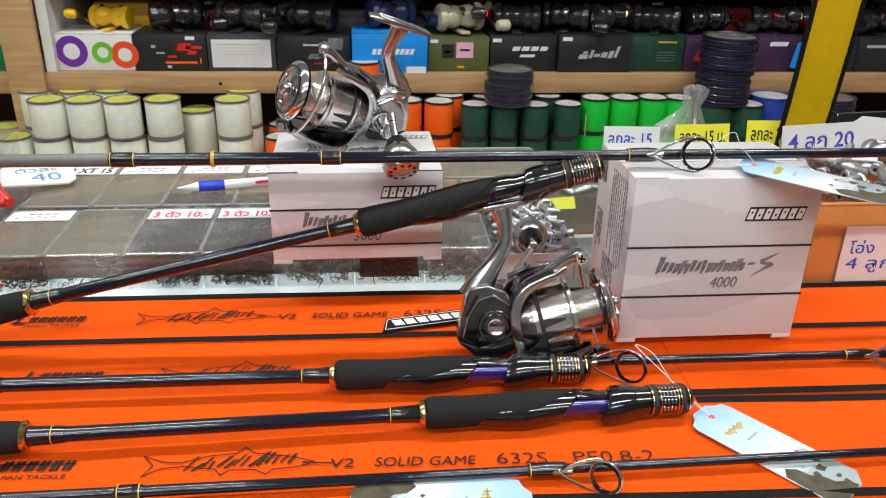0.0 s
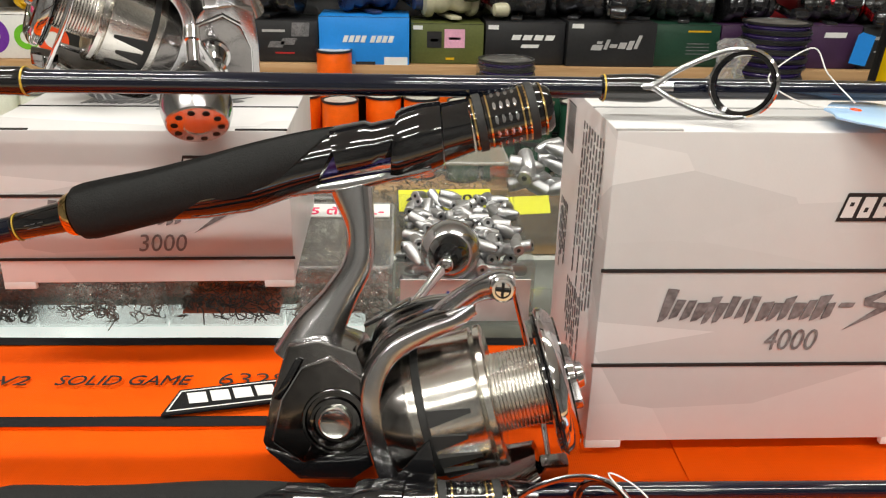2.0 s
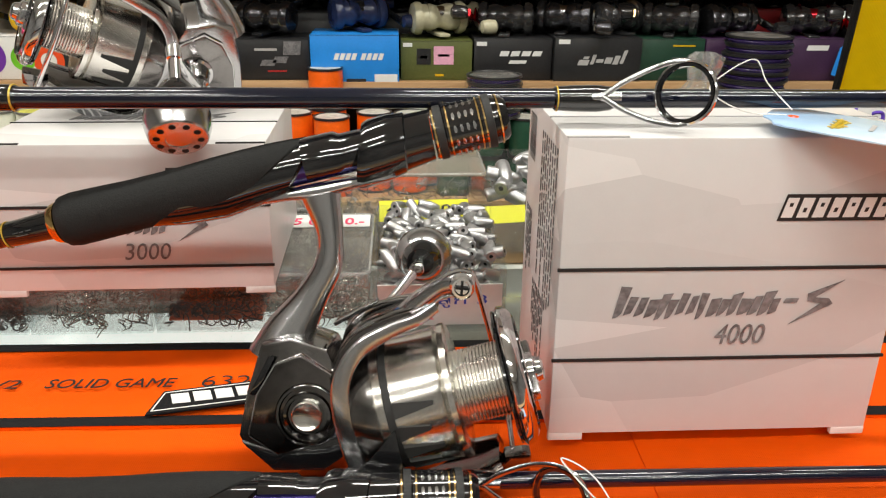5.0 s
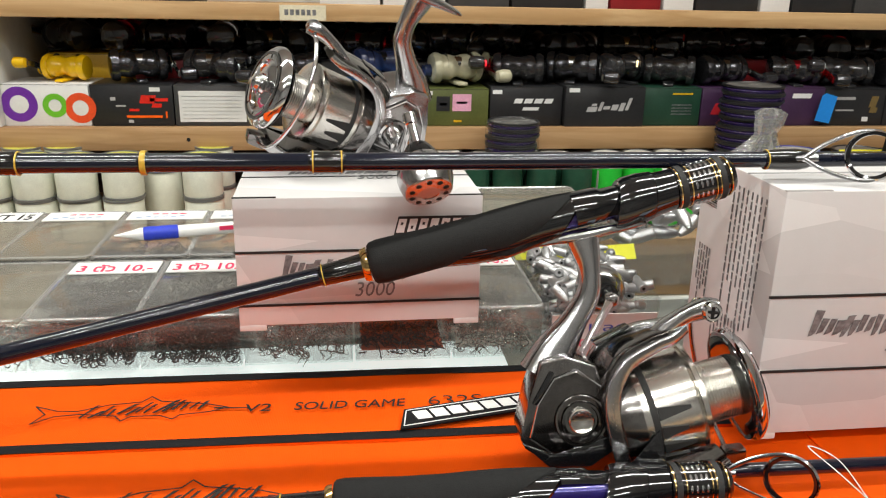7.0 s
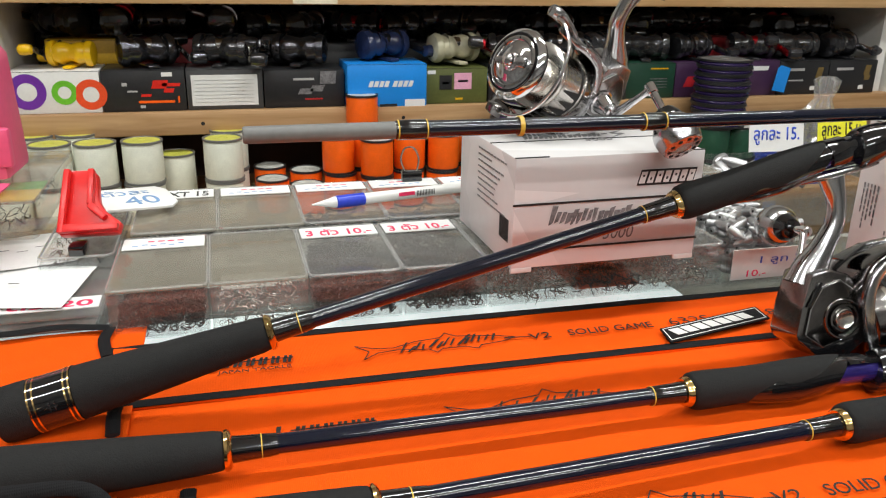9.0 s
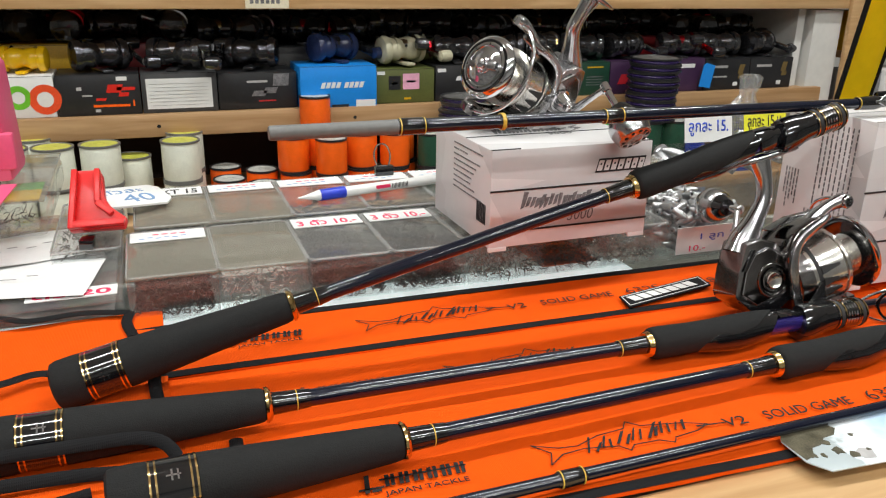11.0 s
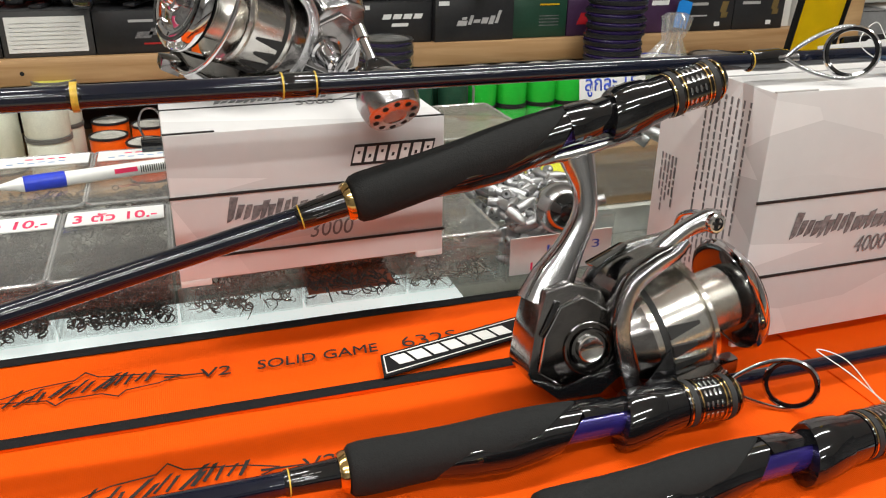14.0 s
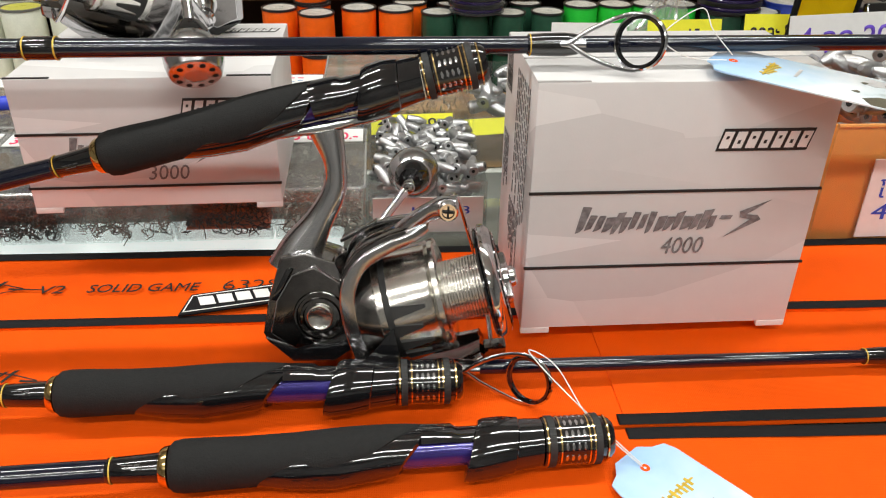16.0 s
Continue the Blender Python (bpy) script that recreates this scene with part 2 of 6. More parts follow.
SPOOL_GREY = mat("grey_spool_flange", (0.16, 0.16, 0.15), rough=0.35)
SPOOL_DARK = mat("dark_spool_label", (0.16, 0.15, 0.14), rough=0.3, var=0.6, scale=60)
SPOOL_PALE = mat("pale_spool_label", (0.6, 0.6, 0.55), rough=0.4, var=0.35, scale=70)
YELLOW_NYLON = cloth_mat("yellow_nylon", (0.95, 0.72, 0.02))


# ---- mesh helpers ----
def part(name, bm, material, parent=None, label="", smooth=True, m=None):
    me = bpy.data.meshes.new(name)
    if m is not None:
        bm.transform(m)
    bm.normal_update()
    bm.to_mesh(me)
    bm.free()
    me.materials.append(material)
    if smooth:
        for p in me.polygons:
            p.use_smooth = True
        me.set_sharp_from_angle(angle=radians(38))
    ob = new(name, me)
    if parent is not None:
        ob.parent = parent
    if label:
        ob["label"] = label
    return ob


def thing(name, label, category, m=None, group="", kind=""):
    ob = new(name)
    ob.empty_display_size = 0.02
    if m is not None:
        ob.matrix_basis = m
    return tagged(ob, label, category, group, kind)


def box(x0, x1, y0, y1, z0, z1, bevel=0.0, seg=2, bm=None):
    own = bm or bmesh.new()
    r = bmesh.ops.create_cube(own, size=1, matrix=Matrix.LocRotScale(((x0 + x1) / 2, (y0 + y1) / 2, (z0 + z1) / 2), None, (x1 - x0, y1 - y0, z1 - z0)))
    if bevel:
        es = list({e for v in r["verts"] for e in v.link_edges})
        bmesh.ops.bevel(own, geom=es, offset=bevel, segments=seg, affect="EDGES", profile=0.5)
    return own


def lathe(profile, seg=40, bm=None, warp=None, arc=None, cap=True):
    """Turned form round the x axis from (x, radius) rows; warp(x, r, angle) may give x, y, z of its own."""
    bm = bm or bmesh.new()
    rings = []
    a0, a1 = arc or (0, 2 * math.pi)
    n = seg if arc is None else seg + 1
    for x, r in profile:
        ring = []
        for i in range(n):
            a = a0 + (a1 - a0) * i / seg
            p = warp(x, r, a) if warp else (x, r * math.sin(a), r * math.cos(a))
            ring.append(bm.verts.new(p))
        rings.append(ring)
    for p, q in zip(rings, rings[1:]):
        for i in range(seg):
            j = (i + 1) % n
            bm.faces.new((p[i], q[i], q[j], p[j]))
    if arc is None and cap:
        if profile[0][1] > 1e-6:
            bm.faces.new(rings[0])
        if profile[-1][1] > 1e-6:
            bm.faces.new(rings[-1][::-1])
    bmesh.ops.recalc_face_normals(bm, faces=bm.faces)
    return bm


def spline(pts, n=8):
    """Catmull-Rom through rows of numbers."""
    pts = [np.array(p, float) for p in pts]
    pts = [2 * pts[0] - pts[1]] + pts + [2 * pts[-1] - pts[-2]]
    out = []
    for a, b, c, d in zip(pts, pts[1:], pts[2:], pts[3:]):
        for i in range(n):
            t = i / n
            out.append(0.5 * (2 * b + (c - a) * t + (2 * a - 5 * b + 4 * c - d) * t * t + (3 * b - a - 3 * c + d) * t ** 3))
    return out + [pts[-2]]


def sweep(pts, ra, rb=None, side=(0, 1, 0), seg=12, n=8, bm=None, square=1.0, closed=False):
    """A tube along points; ra across `side`, rb along it; numbers or rows per point."""
    bm = bm or bmesh.new()
    rb = ra if rb is None else rb
    ras = ra if isinstance(ra, (list, tuple)) else [ra] * len(pts)
    rbs = rb if isinstance(rb, (list, tuple)) else [rb] * len(pts)
    rows = spline([(*p, a, b) for p, a, b in zip(pts, ras, rbs)], n)
    side = Vector(side)
    rings = []
    for i, r in enumerate(rows):
        p = Vector(r[:3])
        q0, q1 = Vector(rows[max(0, i - 1)][:3]), Vector(rows[min(len(rows) - 1, i + 1)][:3])
        t = (q1 - q0).normalized()
        s = (side - t * side.dot(t)).normalized()
        u = t.cross(s)
        ring = []
        for k in range(seg):
            a = 2 * math.pi * k / seg
            ca, sa = math.cos(a), math.sin(a)
            ca, sa = math.copysign(abs(ca) ** square, ca), math.copysign(abs(sa) ** square, sa)
            ring.append(bm.verts.new(p + u * (r[3] * ca) + s * (r[4] * sa)))
        rings.append(ring)
    pairs = list(zip(rings, rings[1:]))
    if closed:
        pairs.append((rings[-1], rings[0]))
    for p, q in pairs:
        for k in range(seg):
            j = (k + 1) % seg
            bm.faces.new((p[k], p[j], q[j], q[k]))
    if not closed:
        bm.faces.new(rings[0][::-1])
        bm.faces.new(rings[-1])
    bmesh.ops.recalc_face_normals(bm, faces=bm.faces)
    return bm


def torus(R, r, seg=32, tub=10, bm=None, m=None):
    bm = bm or bmesh.new()
    vs = [[bm.verts.new(((R + r * math.cos(b)) * math.cos(a), (R + r * math.cos(b)) * math.sin(a), r * math.sin(b)))
           for b in [2 * math.pi * j / tub for j in range(tub)]] for a in [2 * math.pi * i / seg for i in range(seg)]]
    for i in range(seg):
        for j in range(tub):
            bm.faces.new((vs[i][j], vs[(i + 1) % seg][j], vs[(i + 1) % seg][(j + 1) % tub], vs[i][(j + 1) % tub]))
    if m is not None:
        bm.transform(m)
    return bm


def prism(outline, z0, z1, bevel=0.0, bm=None):
    """A plate with an outline in x, y."""
    bm = bm or bmesh.new()
    lo = [bm.verts.new((x, y, z0)) for x, y in outline]
    hi = [bm.verts.new((x, y, z1)) for x, y in outline]
    n = len(outline)
    fs = [bm.faces.new(lo[::-1]), bm.faces.new(hi)]
    fs += [bm.faces.new((lo[i], lo[(i + 1) % n], hi[(i + 1) % n], hi[i])) for i in range(n)]
    bmesh.ops.recalc_face_normals(bm, faces=fs)
    if bevel:
        bmesh.ops.bevel(bm, geom=list({e for f in fs for e in f.edges}), offset=bevel, segments=2, affect="EDGES", profile=0.6)
    return bm


def lettering(body, width, material, parent, m, name="lettering", depth=0.0002, shear=0.0, height=None, bold=0.0):
    """Words in the built-in font, fitted to a width, in the x, y plane of m, from its left end."""
    cu = bpy.data.curves.new(name, "FONT")
    cu.body, cu.size, cu.shear, cu.extrude, cu.offset, cu.resolution_u = body, 1.0, shear, 0.0, bold, 3
    tmp = new("tmp", cu)
    dg = bpy.context.evaluated_depsgraph_get()
    me = bpy.data.meshes.new_from_object(tmp.evaluated_get(dg))
    bpy.data.objects.remove(tmp)
    bm = bmesh.new()
    bm.from_mesh(me)
    bpy.data.meshes.remove(me)
    if not bm.verts:
        bm.free()
        return None
    xs, ys = [v.co.x for v in bm.verts], [v.co.y for v in bm.verts]
    k = width / (max(xs) - min(xs))
    ky = k if height is None else height / (max(ys) - min(ys))
    bm.transform(Matrix.Diagonal((k, ky, 1, 1)) @ Matrix.Translation((-min(xs), -min(ys), 0)))
    ex = bmesh.ops.extrude_face_region(bm, geom=list(bm.faces))
    for v in ex["geom"]:
        if isinstance(v, bmesh.types.BMVert):
            v.co.z += depth
    bm.transform(m)
    return part(name, bm, material, parent, smooth=False)


def bars(rows, material, parent, m, name="fine_print", depth=0.0002, slant=0.0, split=False):
    """Plain bars (x0, x1, y0, y1) in the x, y plane of m; split: each one a part of its own."""
    if split:
        for row in rows:
            bars([row], material, parent, m, name, depth, slant)
        return None
    bm = bmesh.new()
    for x0, x1, y0, y1 in rows:
        prism([(x0 + slant * y0, y0), (x1 + slant * y0, y0), (x1 + slant * y1, y1), (x0 + slant * y1, y1)], 0, depth, bm=bm)
    o = part(name, bm, material, parent, smooth=False, m=m)
    return tagged(o, kind="stuff") if len(rows) > 1 else o


def outline_wire(pts, w, material, parent, m, name="printed_outline", closed=True):
    """A drawn line of even width, as a thin raised strip."""
    bm = bmesh.new()
    n = len(pts)
    last = n if closed else n - 1
    for i in range(last):
        (ax, ay), (bx, by) = pts[i], pts[(i + 1) % n]
        d = math.hypot(bx - ax, by - ay) or 1e-9
        nx, ny = -(by - ay) / d * w / 2, (bx - ax) / d * w / 2
        ex, ey = (bx - ax) / d * w / 3, (by - ay) / d * w / 3
        prism([(ax + nx - ex, ay + ny - ey), (ax - nx - ex, ay - ny - ey), (bx - nx + ex, by - ny + ey), (bx + nx + ex, by + ny + ey)], 0, 0.0002, bm=bm)
    return tagged(part(name, bm, material, parent, smooth=False, m=m), kind="stuff")


def front(x, y, z):
    """The pose of writing on an upright face that looks towards -y."""
    return pose(x, y, z, 90, 0, 0)


def flat(x, y, z, turn=0):
    return pose(x, y, z, 0, 0, turn)


# ---- the room ----
def slab(name, x0, x1, y0, y1, z0, z1, material, bevel=0.0):
    return tagged(part(name, box(x0, x1, y0, y1, z0, z1, bevel), material), kind="structure")


slab("floor", -3.2, 3.2, -3.2, 2.6, -0.1, 0.0, FLOOR)
slab("ceiling", -3.2, 3.2, -3.2, 2.6, 2.7, 2.8, WALL)
slab("wall_north", -3.2, 3.2, 2.5, 2.6, 0.0, 2.7, WALL)
slab("wall_south", -3.2, 3.2, -3.2, -3.1, 0.0, 2.7, CLUTTER)
slab("wall_west", -3.2, -3.1, -3.1, 2.5, 0.0, 2.7, CLUTTER)
slab("wall_east", 3.1, 3.2, -3.1, 2.5, 0.0, 2.7, CLUTTER)

TUBE_GLOW = glow_mat("tube_glow", (0.97, 1.0, 0.985), 6.0)


def ceiling_lamp(x, y):
    t = thing("ceiling_lamp", "white batten lamp with a glowing tube on the ceiling", "lamp", pose(x, y, 2.7), group="ceiling lamps")
    part("housing", box(-0.62, 0.62, -0.05, 0.05, -0.05, -0.001, 0.008), WHITE_PLASTIC, t)
    part("tube", lathe([(-0.59, 0.014), (0.59, 0.014)], 16), TUBE_GLOW, t, m=pose(0, 0, -0.075))
    for s in (-0.6, 0.6):
        part("end_cap", box(s - 0.012, s + 0.012, -0.02, 0.02, -0.095, -0.05, 0.004), WHITE_PLASTIC, t)
    la = bpy.data.lights.new("tube_light", "AREA")
    la.shape, la.size, la.size_y, la.energy, la.color = "RECTANGLE", 1.18, 0.07, LAMP_WATTS, (0.97, 1.0, 0.985)
    o = new("tube_light", la)
    o.matrix_basis = pose(x, y, 2.6)


for lx, ly in LAMPS:
    ceiling_lamp(lx, ly)

# ---- the glass counter ----
counter = thing("counter", "glass-topped wooden shop counter with a lit white shelf inside", "counter", kind="structure")
part("glass_top", box(-1.2, 1.3, 0.335, 0.825, 0.888, 0.896, 0.002), GLASS, counter)
part("front_rail", box(-1.2, 1.3, 0.235, 0.335, 0.84, 0.8970, 0.004), PINE, counter)
part("back_rail", box(-1.2, 1.3, 0.825, 0.84, 0.84, 0.8965, 0.003), SHELF_WOOD, counter)
part("front_panel", box(-1.2, 1.3, 0.25, 0.27, 0.0, 0.84), SHELF_WOOD, counter)
part("inner_shelf", box(-1.2, 1.3, 0.27, 0.815, 0.80, 0.815), mat("grey_laminate", (0.2, 0.19, 0.17), rough=0.4, var=0.2), counter)
part("back_panel", box(-1.2, 1.3, 0.816, 0.83, 0.0, 0.84), WHITE_PAINT, counter)
part("light_strip", box(-0.60, 0.085, 0.600, 0.650, 0.876, 0.884, 0.002), glow_mat("strip_glow", (0.92, 0.98, 1.0), 0.75), counter, "glowing white light strip")


# ---- rod bags ----
def fish(parent, m, k=1.0):
    """A drawn fish outline with slashed strokes across it."""
    pts = [(0, .018), (.012, .0125), (.022, .0115), (.036, .017), (.052, .019), (.056, .0245), (.062, .019), (.071, .0175), (.085, .015), (.097, .0105),
           (.088, .0065), (.074, .0045), (.071, .0005), (.064, .0045), (.05, .0045), (.046, .0005), (.042, .0055), (.024, .0085), (.012, .007), (.003, .0005), (.007, .0095)]
    outline_wire([(x * k, y * k) for x, y in pts], 0.0006, INK, parent, m, "printed_outline")
    z = bmesh.new()
    rnd = random.Random(4)
    for i in range(7):
        # uneven brush slashes, thick and thin
        for dx in (0, .0043):
            x, y = (.0245 + .0088 * i + dx) * k, (.0052 + .0008 * i) * k + rnd.uniform(-.0008, .0012) * k
            t, w, lean = (.0125 if i in (0, 4) and not dx else rnd.uniform(.0062, .0102)) * k, rnd.uniform(.0011, .0022) * k, rnd.uniform(.2, .9)
            part("printed_stroke", prism([(x, y), (x + w * .7, y - .0006 * k), (x + w + lean * t, y + t), (x + lean * t - .0003 * k, y + t * .94)], 0, 0.0002 + dx * .005), INK, parent, smooth=False, m=m)
    prism([(.090 * k, .0095 * k), (.108 * k, .0085 * k), (.108 * k, .0091 * k), (.090 * k, .0108 * k)], 0.00004, 0.00024, bm=z)
    part("printed_tail", z, INK, parent, smooth=False, m=m)


def maker_mark(parent, m, k=1.0):
    rows = [(.010, .052, .0118, .0128), (.0, .012, .0062, .0074)]
    for i in range(6):
        x = .0125 + i * .0068
        rows += [(x, x + .0019, .0068, .0152), (x + .0028, x + .0046, .0068, .0152)]
    rows += [(.003, .0052, .004, .017), (.0062, .0105, .004, .0058)]
    bars([(a * k, b * k, c * k, d * k) for a, b, c, d in rows], INK, parent, m, "printed_mark", slant=.15)
    lettering("JAPAN TACKLE", 0.040 * k, INK, parent, m @ flat(0.012 * k, -0.001, 0), height=0.0044 * k)


def rod_bag(y, width, length, prints, seed, z=0.9005, x0=-0.315, turn=-1.2, back_from=0.0, front_from=0.0, cover=0.0, ahead=0.0):
    """A flat nylon sleeve; local x runs along it, y from its back edge down to -width."""
    bag = thing("rod_bag", "flat orange nylon rod bag with black binding and print", "rod bag", pose(x0, y, z, 0, 0, turn), group="rod bags on the counter")
    bm = bmesh.new()
    nx, ny = 120, 12
    off = Vector((seed * 3.1, 0, 0))
    def height(x, yy):
        e = min(1, (x + 0.02) / 0.1) if x < 0.08 else 1
        return 0.0006 * noise.noise(Vector((x * 14, yy * 30, 0)) + off) * e + 0.0004 * noise.noise(Vector((x * 50, yy * 60, 3)) + off)
    top = [[bm.verts.new((length * i / nx, -width * j / ny, height(length * i / nx, -width * j / ny))) for j in range(ny + 1)] for i in range(nx + 1)]
    for i in range(nx):
        for j in range(ny):
            bm.faces.new((top[i][j], top[i][j + 1], top[i + 1][j + 1], top[i + 1][j]))
    ex = bmesh.ops.extrude_face_region(bm, geom=list(bm.faces))
    for v in ex["geom"]:
        if isinstance(v, bmesh.types.BMVert):
            v.co.z -= 0.0022
    bmesh.ops.recalc_face_normals(bm, faces=bm.faces)
    part("panel", bm, ORANGE, bag)
    if cover:
        bm = bmesh.new()
        top = [[bm.verts.new((cover + (length - cover) * i / 60, -0.006 - (width - 0.010) * j / 8, height(cover + (length - cover) * i / 60, -width * j / 8) + 0.0009)) for j in range(9)] for i in range(61)]
        for i in range(60):
            for j in range(8):
                bm.faces.new((top[i][j], top[i][j + 1], top[i + 1][j + 1], top[i + 1][j]))
        ex = bmesh.ops.extrude_face_region(bm, geom=list(bm.faces))
        for v in ex["geom"]:
            if isinstance(v, bmesh.types.BMVert):
                v.co.z -= 0.0008
        bmesh.ops.recalc_face_normals(bm, faces=bm.faces)
        part("flap", bm, ORANGE, bag)
    for yy, start in ((-0.003, back_from), (-width + 0.003, front_from)):
        pts = [(start + (length - start) * i / 30, yy + 0.0006 * noise.noise(Vector((i * .7, yy * 50, seed))), 0.0006 + 0.0004 * noise.noise(Vector((i * .5, seed, 0)))) for i in range(31)]
        part("binding", sweep(pts, 0.0011, 0.0034, n=2, seg=8), TAPE, bag, "black edge binding")
    part("end_binding", sweep([(0.002, -0.002, .0008), (0.002, -width / 2, .001), (0.002, -width + .002, .0008)], 0.0011, 0.0034, side=(1, 0, 0), seg=8), TAPE, bag, "black edge binding")
    if prints:
        h = 0.0013
        yl = prints
        maker_mark(bag, flat(0.050 + ahead, yl - 0.0085, h))
        fish(bag, flat(0.140 + ahead, yl - 0.009, h))
        lettering("V2", 0.013, INK, bag, flat(0.246 + ahead, yl - 0.004, h), height=0.0075, shear=0.1)
        lettering("SOLID GAME", 0.058, INK, bag, flat(0.271 + ahead, yl - 0.004, h), height=0.0078, shear=0.15)
        lettering("632S", 0.029, INK, bag, flat(0.341 + ahead, yl - 0.004, h), height=0.0095, bold=-0.012)
        lettering("PE0.8-2", 0.047, INK, bag, flat(0.386 + ahead, yl - 0.004, h), height=0.0095, bold=-0.012)
    return bag


rod_bag(0.5805, 0.072, 1.25, -0.039, 1, turn=-0.7)
rod_bag(0.5135, 0.0845, 1.25, -0.047, 2, z=0.8993, turn=-0.9, back_from=1.2, front_from=0.525, cover=0.528, ahead=0.034)
rod_bag(0.4335, 0.0945, 1.25, -0.059, 3, x0=-0.268, turn=-2.0, back_from=0.478)

# the end flap of a bag that lies across the others
flap = thing("bag_flap", "loose orange nylon end of a rod bag with black binding", "rod bag", pose(0, 0, 0.8985), group="rod bags on the counter")
bm = bmesh.new()
nx = ny = 26
grid = [[bm.verts.new((-0.78 + 0.485 * i / nx, 0.36 + 0.245 * j / ny,
        0.0035 + 0.004 * noise.noise(Vector((i * .22, j * .25, 7))) * min(1, (nx - i) / 6))) for j in range(ny + 1)] for i in range(nx + 1)]
for i in range(nx):
    for j in range(ny):
        bm.faces.new((grid[i][j], grid[i + 1][j], grid[i + 1][j + 1], grid[i][j + 1]))
bmesh.ops.recalc_face_normals(bm, faces=bm.faces)
ex = bmesh.ops.extrude_face_region(bm, geom=list(bm.faces))
for v in ex["geom"]:
    if isinstance(v, bmesh.types.BMVert):
        v.co.z -= 0.0012
part("panel", bm, ORANGE, flap)
for pts in ([(-.315, .60, .007), (-.345, .604, .0085), (-.375, .602, .008), (-.40, .612, .009), (-.47, .63, .009)],
            [(-.315, .600, .007), (-.317, .585, .006), (-.313, .565, .005)],
            [(-.30, .512, .0065), (-.302, .497, .0075), (-.301, .478, .006)],
            [(-.305, .51, .007), (-.33, .504, .009), (-.36, .522, .009), (-.385, .512, .010), (-.45, .50, .009)]):
    part("binding", sweep(pts, 0.0012, 0.0034, side=(0, 1, 0) if abs(pts[0][0] - pts[-1][0]) > .05 else (1, 0, 0), seg=8), TAPE, flap, "black edge binding")

for pts in ([(-.46, .423, .915), (-.40, .420, .920), (-.335, .419, .920), (-.305, .417, .919), (-.294, .411, .911), (-.297, .404, .9045)],
            [(-.46, .411, .911), (-.40, .410, .912), (-.335, .409, .911), (-.30, .404, .908)],
            [(-.50, .412, .907), (-.43, .402, .9065), (-.385, .394, .906), (-.35, .397, .906), (-.33, .400, .9065)]):
    c = thing("tie_cord", "black fabric tie cord of a rod bag, looped loosely", "cord")
    part("cord", sweep(pts, 0.0009, 0.0030, side=(0, .6, .8), seg=8), TAPE, c)


# ---- fishing rods ----
def eva_warp(x_end, cut):
    def warp(x, r, a):
        k = max(0.0, min(1.0, (x - (x_end - 0.05)) / 0.05))
        return (x - cut * k * (1 - math.cos(a)) / 2, r * math.sin(a), r * math.cos(a))
    return warp


